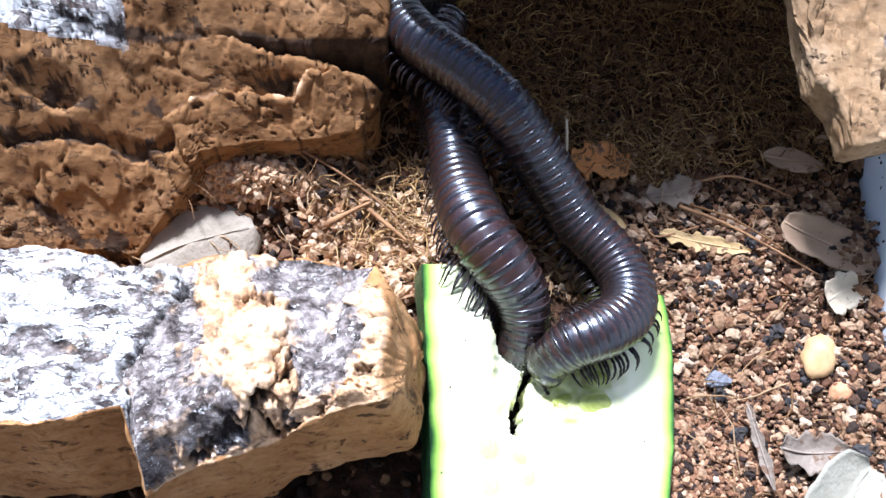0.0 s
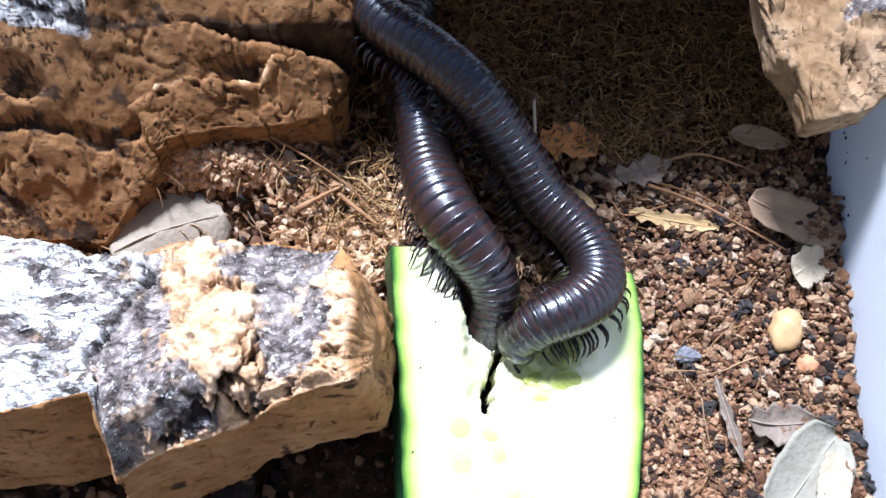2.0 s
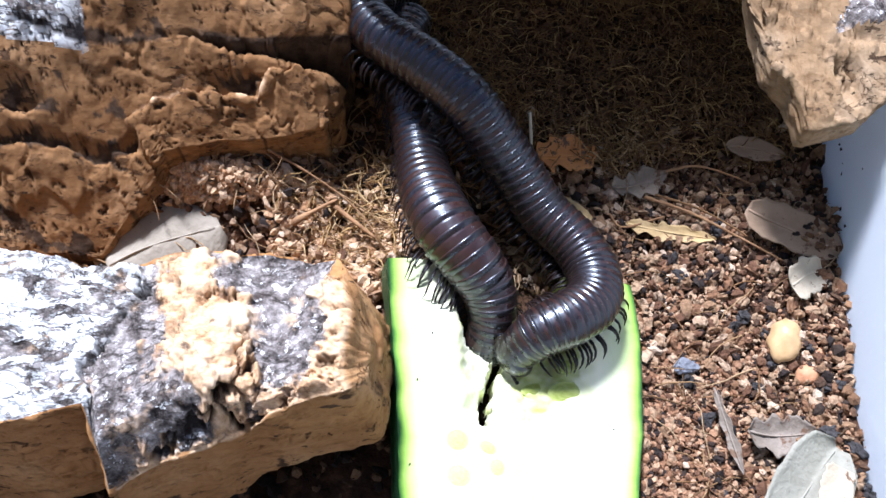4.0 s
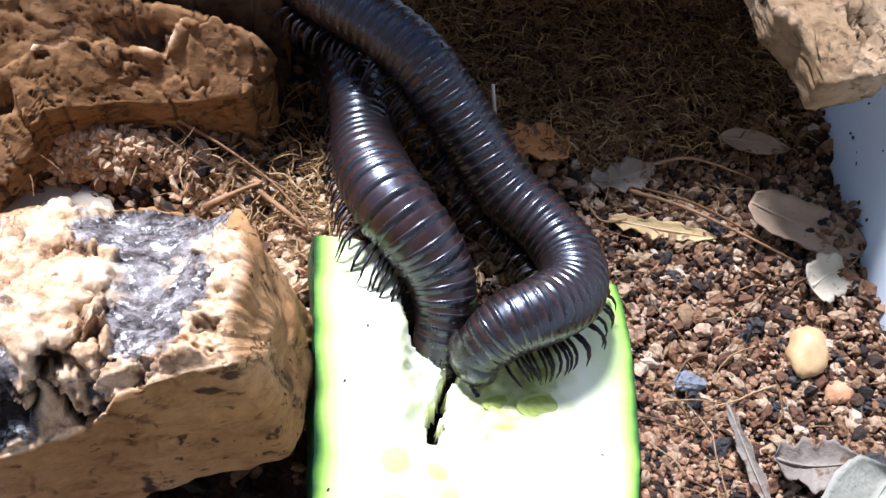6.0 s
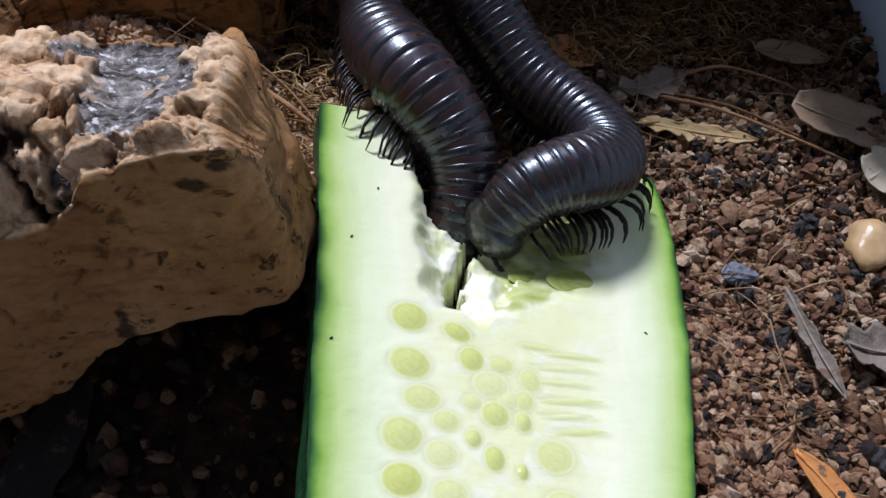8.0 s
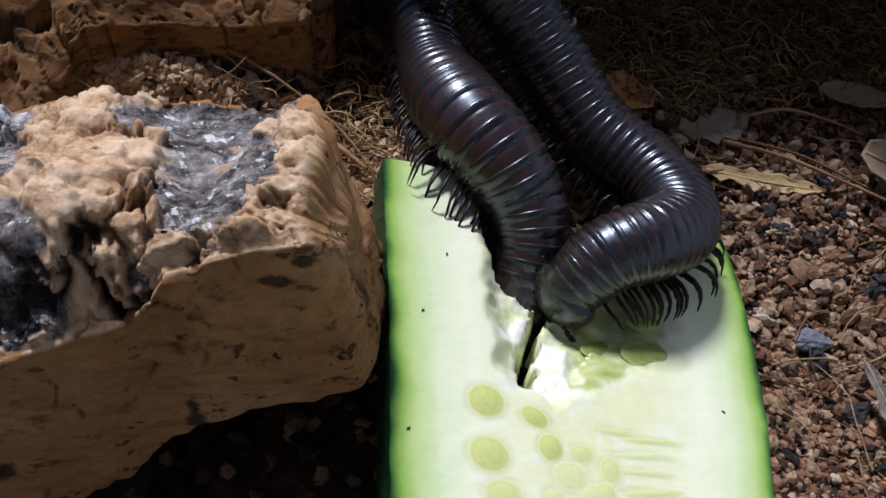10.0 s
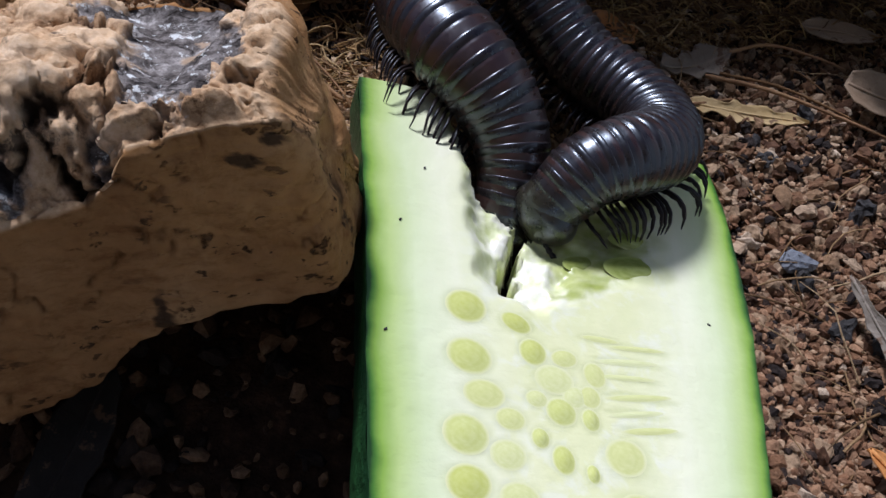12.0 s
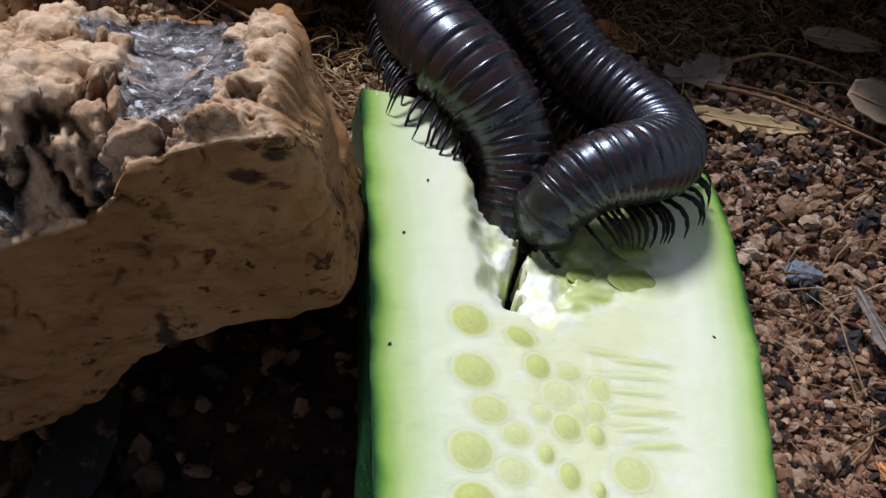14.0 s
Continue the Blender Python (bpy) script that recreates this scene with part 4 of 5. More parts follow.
PIT = [(0.85, 5.75), (1.20, 4.95), (1.24, 3.84), (1.30, 3.18), (1.48, 2.95), (1.83, 2.85), (2.30, 3.03), (2.56, 3.17), (3.10, 3.52), (3.30, 4.1), (3.5, 4.7), (3.4, 5.75)]
EATEN = [(1.2, 5.8), (1.24, 5.05), (1.30, 4.65), (1.38, 4.35), (1.52, 4.17), (1.75, 4.05), (2.1, 4.3), (2.4, 4.6), (2.75, 4.85), (3.0, 5.2), (3.1, 5.8)]
SLIT = [(2.0, 4.5), (1.83, 4.1), (1.76, 3.9), (1.70, 3.66), (1.60, 3.55), (1.56, 3.25), (1.60, 3.06), (1.66, 3.09), (1.70, 3.35), (1.77, 3.64), (1.81, 3.84), (1.95, 4.0), (2.1, 4.4)]


def flesh_z(x, y):
    z = slice_plane(x, y)
    s = signed(PIT, x, y) + 0.07 * fbm(x * 3, y * 3, 1, 3)
    if s > -0.05:
        z -= (0.27 - 0.14 * smooth01(x, 1.95, 2.4)) * smooth01(s, -0.05, 0.30 + 0.3 * smooth01(x, 1.95, 2.4)) * (1 + 0.30 * fbm(x * 4, y * 4, 8, 3) + 0.10 * fbm(x * 9, y * 7, 8, 2))
        z -= 0.75 * smooth01(y, 4.5, 5.0) * smooth01(s, 0.15, 0.5)
        z += 0.16 * math.exp(-((x - 1.98) ** 2 / 0.02 + (y - 3.3) ** 2 / 0.06))
    return z


def build_cucumber():
    root = tagged(new("cucumber_slice"), "lengthwise cut cucumber piece with dark green skin, partly eaten", "cucumber")
    root.location = (2.2 * CM, 2.5 * CM, 0)
    off = np.array([2.2, 2.5, 0.0])
    nu, nv = 150, 200
    y0, y1 = -0.8, 5.52
    V, rim, torn, hole, jelly = [], [], [], [], []
    for j in range(nv):
        for i in range(nu):
            u, w = i / (nu - 1), j / (nv - 1)
            y = y0 + (y1 - y0) * w
            a, b = slice_left(y), slice_right(y)
            x = a + (b - a) * u + 0.012 * fbm(y * 3, u * 9, 2, 2)
            yy = y + (0.10 * math.sin(u * 3.0) + 0.03 * fbm(x * 3, 1, 1, 2)) * smooth01(w, 0.85, 1)
            z = flesh_z(x, yy)
            edge = min(u, 1 - u) * (b - a)
            s = signed(SLIT, x, yy) + 0.06 * fbm(x * 8, yy * 8, 3, 4, 0.6) + 0.022
            gone = signed(EATEN, x, yy) + 0.06 * fbm(x * 5, yy * 5, 1, 3) > 0
            hole.append(s > 0.0 or gone)
            if gone:
                z -= 0.95
            if s > -0.02:
                z -= 0.6 * smooth01(s, -0.02, 0.02)
            V.append((x, yy, z))
            rim.append(min(1.0, edge / 1.7))
            near, faint = (min(math.hypot((x - sx) / (rx + 0.01), (yy - sy) / (ry + 0.01)) for sx, sy, rx, ry, _ in group) for group in (SEEDS + OLIVE, PALE))
            wet = smooth01(x + 0.15 * fbm(x * 4, yy * 4, 5, 3), 1.98, 2.14) * smooth01(signed(PIT, x, yy) + 0.10 * fbm(x * 5, yy * 5, 2, 3), 0.02, 0.14)
            jelly.append(max(0.30 * (1 - smooth01(near, 0.85, 1.25)), 0.30 * (1 - smooth01(faint, 0.8, 1.35)), (0.75 + 0.4 * fbm(x * 5, yy * 9, 3, 3)) * wet))
            torn.append(0.9 * smooth01(signed(PIT, x, yy), -0.03, 0.1) * (1 - wet))
    faces = [f for f in grid_faces(nu, nv) if not all(hole[k] for k in f)]
    part("flesh", mesh_data("flesh", np.array(V) - off, faces, FLESH, None, True, {"rim": rim, "torn": torn, "jelly": jelly}), root, "pale green wet flesh with bite marks")
    # skin: a round underside from edge to edge
    S = []
    ns = 40
    for j in range(nv):
        for i in range(ns):
            t = i / (ns - 1)
            top = V[j * nu] if t < 0.5 else V[j * nu + nu - 1]
            a, b = np.array(V[j * nu]), np.array(V[j * nu + nu - 1])
            c, h = (a + b) / 2, (b - a) / 2
            down = np.array([-h[2], 0, h[0]]) / np.linalg.norm(h)
            ang = math.pi * t
            bulge = 1.0 + (0.025 + 0.13 * smooth01(-V[j * nu][1], -2.2, -0.6)) * math.sin(ang)
            wob = 1 + 0.012 * fbm(ang * 3, j * 0.05, 2, 3)
            S.append(tuple(c - h * math.cos(ang) * bulge * wob - down * 1.45 * math.sin(ang) ** 0.65 * wob - down * 0.004))
    part("skin", mesh_data("skin", np.array(S) - off, grid_faces(ns, nv), SKIN), root, "dark green glossy rind")
    # end face at the far cut and at the near end
    for name, j in (("cut_end", nv - 1), ("near_end", 0)):
        ev = [V[j * nu + i] for i in range(nu)] + [S[j * ns + i] for i in range(ns - 1, -1, -1)]
        f = tuple(range(len(ev)))
        part(name, mesh_data(name, np.array(ev) - off, [f if j == 0 else f[::-1]], FLESH, None, False, {"rim": [0.6] * len(ev), "torn": [0.0] * len(ev), "jelly": [0.0] * len(ev)}), root)
    # seed chambers
    n1, n2 = 24, 9
    dv, df = [], None
    for j in range(n2):
        for i in range(n1):
            a, r = 2 * math.pi * i / n1, j / (n2 - 1)
            dv.append((r * math.cos(a), r * math.sin(a), (1 - r * r) ** 2))
    rim_of = {"edge": [math.hypot(x, y) for x, y, _ in dv]}
    dome = mesh_data("seed", dv, grid_faces(n1, n2, True), SEED, attrs=rim_of)
    dome_olive = mesh_data("seed", dv, grid_faces(n1, n2, True), SEED_OLIVE, attrs=rim_of)
    dome_pale = mesh_data("seed", dv, grid_faces(n1, n2, True), SEED_PALE, attrs=rim_of)
    for (x, y, rx, ry, turn), shape, rise in [(s, dome, 0.020) for s in SEEDS] + [(s, dome_pale, 0.010 if s[3] > 0.05 else 0.005) for s in PALE]:
        z = flesh_z(x, y)
        m = Matrix.Translation(((x - 2.2) * CM, (y - 2.5) * CM, (z + 0.0015) * CM)) @ Matrix.Rotation(math.atan(0.26), 4, "Y") @ Matrix.Rotation(radians(turn), 4, "Z") @ Matrix.Diagonal((rx, ry, rise, 1))
        part("seed", shape, root, "", m)
    for x, y, rx, ry, turn in OLIVE:
        z = flesh_z(x, y) + 0.002
        m = Matrix.Translation(((x - 2.2) * CM, (y - 2.5) * CM, (z - 0.012) * CM)) @ Matrix.Rotation(math.atan(0.26), 4, "Y") @ Matrix.Rotation(radians(turn), 4, "Z") @ Matrix.Diagonal((rx, ry, 0.035, 1))
        part("seed", dome_olive, root, "olive green glistening seed", m)


# seed chambers: x, y, half sizes, turn
OLIVE = [(2.98, 3.59, 0.38, 0.17, 6), (3.07, 4.00, 0.33, 0.13, 6), (2.44, 3.62, 0.24, 0.11, 10)]
SEEDS = [(1.18, 2.78, 0.19, 0.17, 0), (1.18, 2.29, 0.20, 0.17, -12), (1.11, 1.60, 0.19, 0.17, -8), (1.11, 1.22, 0.18, 0.15, 0), (1.13, 0.86, 0.18, 0.14, 0), (1.62, 2.69, 0.15, 0.10, -25),
         (1.74, 2.42, 0.13, 0.135, 0), (1.71, 1.64, 0.08, 0.09, 0), (1.88, 1.48, 0.10, 0.125, 0), (2.17, 1.85, 0.085, 0.105, 0), (1.92, 1.89, 0.14, 0.13, 0), (2.11, 1.39, 0.06, 0.08, 0)]
PALE = [(1.28, 1.96, 0.18, 0.13, 0), (1.90, 2.18, 0.18, 0.14, 0), (1.48, 1.77, 0.13, 0.10, 0), (1.43, 1.47, 0.15, 0.125, 0), (1.49, 1.15, 0.16, 0.12, 0), (2.28, 2.28, 0.11, 0.13, 0), (2.42, 1.56, 0.19, 0.16, 12), (2.44, 1.14, 0.18, 0.13, 8),
        (2.62, 2.46, 0.32, 0.035, 6), (2.58, 2.30, 0.30, 0.03, 4), (2.66, 2.12, 0.34, 0.035, 8), (2.60, 1.96, 0.28, 0.03, 10), (2.70, 1.82, 0.28, 0.035, 8), (2.75, 2.62, 0.30, 0.03, 4), (2.40, 2.66, 0.2, 0.035, 0),
        (2.06, 2.04, 0.12, 0.10, 30), (2.20, 2.06, 0.10, 0.11, -20), (2.02, 2.40, 0.13, 0.09, 10), (1.72, 1.98, 0.10, 0.08, 0)]

build_cucumber()


# ---------------------------------------------------------------- millipedes
def ring_mesh(name, profile, n=36, mats=(SHELL, SHELL_RED), red=()):
    """A body ring round the y axis, front towards +y. profile: (y, radius) from front to back."""
    V = []
    for y, r in profile:
        for i in range(n):
            a = 2 * math.pi * i / n
            x, z = r * math.sin(a), r * math.cos(a)
            if z < -0.70 * r:                                   # flat belly
                z = -0.70 * r + 0.35 * (z + 0.70 * r)
            V.append((x, y, z))
    faces = grid_faces(n, len(profile), True)
    slots = [1 if (k // n) in red else 0 for k in range(len(faces))]
    return mesh_data(name, V, faces, list(mats), slots)


# radius 0.5, pitch 0.2: a narrow front collar that slides into the next ring, then the broad rear band
RING = ring_mesh("ring", [(0.29, 0.42), (0.28, 0.450), (0.19, 0.462), (0.11, 0.470), (0.07, 0.477), (0.035, 0.4795), (0.016, 0.476), (0.008, 0.478), (-0.008, 0.4865), (-0.030, 0.4945), (-0.052, 0.4985), (-0.072, 0.500), (-0.088, 0.497), (-0.098, 0.489), (-0.102, 0.478), (-0.098, 0.45)],
                 n=44, red=(2, 3, 4, 5, 12, 13))
RING_PLAIN = RING.copy()
RING_PLAIN.polygons.foreach_set("material_index", np.array([1 if k // 44 in (3, 4) else 0 for k in range(len(RING.polygons))], dtype=np.int32))
COLLUM = ring_mesh("collum", [(0.27, 0.26), (0.26, 0.34), (0.22, 0.395), (0.15, 0.44), (0.06, 0.468), (-0.02, 0.48), (-0.08, 0.495), (-0.11, 0.487), (-0.10, 0.43)], mats=(SHELL_OLIVE, SHELL), red=(0,))


def leg_mesh(name, seed, low, high, reach=1.0, hook=0.0, thick=1.0):
    """A jointed leg of the right side, in the frame of a ring of radius 0.5."""
    rng = np.random.default_rng(seed)
    sweep = rng.uniform(low, high)
    P = [(0.10, 0, -0.34), (0.28, 0.02, -0.35), (0.46, 0.04 + 0.2 * sweep, -0.32), (0.62, 0.03 + 0.5 * sweep, -0.32), (0.74, sweep * 0.9, -0.38), (0.82, sweep * 1.3, -0.48), (0.85, sweep * 1.6, -0.61)]
    P = [(0.1 + (x - 0.1) * reach, y, z) for x, y, z in P]
    P = [(x, y + hook * max(0.0, x - 0.3) ** 2, z) for x, y, z in P]
    R = [0.032, 0.034, 0.031, 0.028, 0.024, 0.017, 0.005]
    R = [r * thick for r in R]
    pts, rad = [], []
    for i in range(len(P) - 1):
        for k in (0.0, 0.5, 0.85):
            pts.append(tuple(np.array(P[i]) * (1 - k) + np.array(P[i + 1]) * k))
            rad.append((R[i] * (1 - k) + R[i + 1] * k) * (0.80 if k == 0 and i else 1.0))
    pts.append(P[-1])
    rad.append(R[-1])
    v, f = tube(pts, rad, 6)
    return mesh_data(name, v, f, LIMB)


LEGS_A = [leg_mesh("leg", s, -0.10, 0.05, 0.90, 0.5, 1.2) for s in range(5)]
LEGS_B = [leg_mesh("leg", s + 20, 0.0, 0.03, 0.86, 1.5, 0.80) for s in range(5)]


def spline(points, step):
    P = [Vector(p) for p in points]
    P = [2 * P[0] - P[1], *P, 2 * P[-1] - P[-2]]
    fine = []
    for a, b, c, d in zip(P, P[1:], P[2:], P[3:]):
        for k in range(40):
            t = k / 40
            fine.append(0.5 * (2 * b + (c - a) * t + (2 * a - 5 * b + 4 * c - d) * t * t + (3 * b - a - 3 * c + d) * t ** 3))
    fine.append(P[-2])
    out, run, whole, last = [fine[0]], 0.0, 0.0, fine[0]
    for p in fine[1:]:
        run += (p - last).length
        whole += (p - last).length
        last = p
        here = lerp_table(step, whole) if isinstance(step, list) else step
        if run >= here:
            out.append(p.copy())
            run -= here
    return out


def ring_frame(p, ahead, up=Vector((0, 0, 1))):
    side = ahead.cross(up).normalized()
    up2 = side.cross(ahead)
    return Matrix.Translation(p) @ Matrix((side, ahead, up2)).transposed().to_4x4()


def ellipsoid(name, rx, ry, rz, mat, shape=None, n=28, m=18):
    V = []
    for j in range(m):
        t = math.pi * j / (m - 1)
        for i in range(n):
            a = 2 * math.pi * i / n
            v = [rx * math.sin(t) * math.cos(a), ry * math.cos(t), rz * math.sin(t) * math.sin(a)]
            V.append(shape(v) if shape else v)
    return mesh_data(name, V, grid_faces(n, m, True), mat)


def antenna_mesh(side):
    """Seven club-shaped joints."""
    P, R = [], []
    x, y, z, a = 0.0, 0.0, 0.0, 0.0
    for k in range(6):
        L = 0.075
        dx, dy, dz = side * math.cos(a) * 0.9, math.sin(a) * 0.5 + 0.35 * math.cos(a), -0.25 - 0.12 * k
        for w, r in ((0.02, 0.020), (0.45, 0.030), (0.8, 0.036), (0.98, 0.026)):
            P.append((x + dx * L * w, y + dy * L * w, z + dz * L * w))
            R.append(r)
        x, y, z, a = x + dx * L, y + dy * L, z + dz * L, a - 0.25
    v, f = tube(P, R, 8)
    return mesh_data("antenna", v, f, LIMB)


def head_shape(v):
    x, y, z = v
    f = max(0.0, y) / 0.30
    return (x * (1 - 0.15 * f), y, z * (1 - 0.25 * f) - 0.10 * f * f)


HEAD = ellipsoid("head", 0.42, 0.31, 0.38, SHELL_OLIVE, head_shape)
JAW = ellipsoid("jaw", 0.26, 0.13, 0.10, LIMB)
EYE = ellipsoid("eye", 0.07, 0.05, 0.05, LIMB, None, 12, 8)
ANTENNA = {1: antenna_mesh(1), -1: antenna_mesh(-1)}


def build_millipede(label, points, radii, pitches, seed, legs, free=14, rear_reach=0.92, shape=RING, lifted=(0, 0)):
    """points from head to tail; pitches: the rings' spacing along the length. Returns the thing and its front pieces, head first."""
    rng = np.random.default_rng(seed)
    root = tagged(new("millipede"), label, "millipede", "feeding millipedes")
    base = Vector((points[4][0], points[4][1], 0))
    root.location = base * CM
    line = spline(points, pitches)
    moving, gone = [], 0.0
    n = len(line)
    for i, p in enumerate(line):
        ahead = (line[max(i - 1, 0)] - line[min(i + 1, n - 1)]).normalized()
        pitch = lerp_table(pitches, gone)
        gone += pitch if i else 0.0
        r = lerp_table(radii, gone)
        wob = 1 + rng.uniform(-0.008, 0.008)
        m = ring_frame((p - base) * CM, ahead) @ Euler((rng.normal(0, 0.012), 0, rng.normal(0, 0.012))).to_matrix().to_4x4()
        if i == 0:
            ring = part("collum", COLLUM, root, "smooth olive black neck shield")
        else:
            ring = part("ring", shape, root)
        ring.matrix_basis = m @ Matrix.Diagonal((2 * r * wob, pitch / 0.2 if i else 1.0, 2 * r * wob, 1))
        if i > 0:
            per = 1 if i < 4 or pitch < 0.14 and i % 2 else 2
            for side in (1, -1):
                for k in range(per):
                    leg = part("leg", legs[int(rng.integers(5))], ring)
                    leg.matrix_basis = Matrix.Translation((0, (0.05 - 0.10 * k) * CM, 0)) @ Euler((rng.normal(0, 0.035), rng.normal(0, 0.05) - (0.26 if side == 1 and lifted[0] <= i < lifted[1] else 0.0), rng.normal(0, 0.035) * side)).to_matrix().to_4x4() @ Matrix.Diagonal((side * (1.0 if i < 13 else rear_reach), 1, 1, 1))
        if i < free:
            moving.append(ring)
    ahead = (line[0] - line[1]).normalized()
    hm = ring_frame((line[0] - base) * CM, ahead)
    s = lerp_table(radii, 0) / 0.38
    head = part("head", HEAD, root, "rounded dark olive head")
    head.matrix_basis = hm @ Matrix.Translation((0, 0.20 * CM * s, -0.06 * CM * s)) @ Matrix.Diagonal((s, s, s, 1))
    part("jaw", JAW, head).matrix_basis = Matrix.Translation((0, 0.22 * CM, -0.22 * CM))
    for side in (1, -1):
        part("eye", EYE, head).matrix_basis = Matrix.Translation((side * 0.27 * CM, 0.10 * CM, 0.10 * CM))
        part("antenna", ANTENNA[side], head).matrix_basis = Matrix.Translation((side * 0.22 * CM, 0.20 * CM, -0.02 * CM))
    return root, [head] + moving


RIGHT_LINE = [(2.17, 4.16, 1.00), (2.45, 4.32, 1.24), (2.72, 4.43, 1.30), (2.97, 4.56, 1.27), (3.38, 4.93, 1.08), (3.49, 5.45, 0.95), (3.26, 6.01, 0.92), (2.75, 6.55, 1.03), (2.28, 7.11, 1.44),
              (1.85, 7.54, 1.85), (1.43, 7.97, 2.16), (0.80, 8.55, 2.27), (0.10, 9.15, 2.25), (-0.25, 9.8, 2.05), (-0.3, 10.5, 1.6), (0.0, 11.3, 1.0), (0.5, 12.0, 0.7)]
LEFT_LINE = [(1.72, 4.40, 0.52), (1.80, 4.66, 0.80), (1.79, 4.92, 1.04), (1.68, 5.16, 1.25), (1.45, 5.41, 1.49), (1.12, 5.84, 1.62), (0.88, 6.45, 1.52), (0.76, 7.21, 1.24), (0.69, 7.90, 1.16), (0.56, 8.60, 1.22),
             (0.40, 9.3, 1.10), (0.40, 10.1, 0.85), (0.6, 11.0, 0.7)]
MILLI_A, FRONT_A = build_millipede("glossy dark brown giant millipede curled onto the cucumber, feeding", RIGHT_LINE, [(0, 0.345), (0.3, 0.39), (0.8, 0.425), (1.4, 0.445), (3.5, 0.445), (9, 0.42)], [(0, 0.125), (2.2, 0.135), (3.0, 0.165), (9, 0.17)], 7, LEGS_A, 19, shape=RING_PLAIN)
MILLI_B, FRONT_B = build_millipede("glossy black millipede with reddish bands, head down in the cucumber", LEFT_LINE, [(0, 0.32), (0.3, 0.37), (0.7, 0.42), (1.2, 0.465), (1.8, 0.505), (2.6, 0.50), (3.6, 0.45), (7, 0.42)], [(0, 0.15), (1.2, 0.18), (3, 0.185)], 8, LEGS_B, 15, rear_reach=0.80, lifted=(4, 15))


# ---------------------------------------------------------------- leaves, stones, twigs
def leaf(at, size, heading, mat, label, profile, curl=0.15, tilt=(0, 0), ragged=0.06, seed=0, cup=0.1, category="leaf", name="dry_leaf"):
    """A dry leaf lying on the litter: profile gives its half width along its length, 0..1."""
    L, W = size
    nu, nv = 30, 13
    V, vein = [], []
    for layer in (0.010, -0.010):
        for i in range(nu):
            t = i / (nu - 1)
            half = lerp_table(profile, t) * W / 2 * (1 + ragged * 2.2 * fbm(t * 5 + seed * 3.1, seed, layer * 0, 3))
            bend = 0.10 * W * math.sin(t * 3 + seed)
            for j in range(nv):
                s = j / (nv - 1) * 2 - 1
                edge = 1 + ragged * 2.5 * fbm(t * 9 + 5 * seed, s * 0.5 + 7, 1.5, 3) if abs(s) > 0.8 else 1
                x, y = (t - 0.5) * L, s * half * edge + bend
                z = curl * L * (t - 0.5) ** 2 + cup * W * s * s + 0.035 * fbm(x * 1.6 + seed, y * 1.6, 2, 3) + layer
                z += 0.004 * math.cos(14 * (t * 2 - abs(s))) * (1 - abs(s))
                V.append((x, y, z))
                vein.append(max(0.0, 1 - abs(s) * 9))
    n = nu * nv
    f = [tuple(reversed(q)) for q in grid_faces(nv, nu)]
    faces = f + [tuple(n + k for k in reversed(q)) for q in f]
    rim = [j for j in range(nv)] + [i * nv + nv - 1 for i in range(1, nu)] + [(nu - 1) * nv + j for j in range(nv - 2, -1, -1)] + [i * nv for i in range(nu - 2, 0, -1)]
    for a, b in zip(rim, rim[1:] + rim[:1]):
        faces.append((a, b, n + b, n + a))
    ob = new(name, mesh_data(name, V, faces, mat, None, True, {"vein": vein}))
    ob.matrix_basis = pose(at[0] * CM, at[1] * CM, at[2] * CM, tilt[0], tilt[1], heading)
    tagged(ob, label, category)
    rib = [((t - 0.5) * L, 0.10 * W * math.sin(t * 3 + seed), curl * L * (t - 0.5) ** 2 + 0.02) for t in np.linspace(0.02, 0.95, 10)]
    v, f = tube(rib, [0.022 * (1 - 0.75 * k / 9) for k in range(10)], 5)
    part("midrib", mesh_data("midrib", v, f, mat, None, True, {"vein": [0.8] * len(v)}), ob)
    return ob


OVAL = [(0, 0.05), (0.08, 0.45), (0.25, 0.85), (0.5, 1.0), (0.75, 0.8), (0.92, 0.4), (1, 0.04)]
BLUNT = [(0, 0.35), (0.1, 0.8), (0.4, 1.0), (0.7, 0.95), (0.9, 0.7), (1, 0.25)]
TORN = [(0, 0.15), (0.12, 0.7), (0.25, 0.45), (0.4, 0.95), (0.55, 0.7), (0.7, 1.0), (0.85, 0.5), (1, 0.1)]
ROUND = [(0, 0.30), (0.06, 0.55), (0.15, 0.78), (0.3, 0.95), (0.5, 1.0), (0.7, 0.95), (0.85, 0.78), (0.94, 0.55), (1, 0.30)]
SQUARE = [(0, 0.7), (0.1, 0.95), (0.5, 1.0), (0.9, 0.9), (1, 0.75)]
leaf((-3.50, 6.20, 0.40), (1.9, 1.5), 28, LEAF_WHITE, "pale cream rounded dry leaf tucked beside the cork", ROUND, 0.06, (14, -8), 0.02, 1, -0.10)
leaf((3.48, 8.22, 0.24), (1.15, 1.0), 20, LEAF_ORANGE, "orange brown rotting leaf in the shade", TORN, 0.1, (0, 4), 0.12, 2)
leaf((4.80, 7.70, 0.16), (1.05, 0.62), 15, LEAF_SLATE, "crumpled grey dry leaf with torn edges", TORN, 0.25, (6, -6), 0.10, 3)
leaf((5.25, 6.66, 0.15), (1.65, 0.36), -12, LEAF_YELLOW, "narrow yellow tan torn leaf strip", TORN, 0.03, (8, 2), 0.22, 4)
leaf((7.33, 6.52, 0.42), (1.75, 0.82), -34, LEAF_TAN, "large tan oval dry leaf lying on grit", BLUNT, 0.06, (8, 4), 0.03, 5)
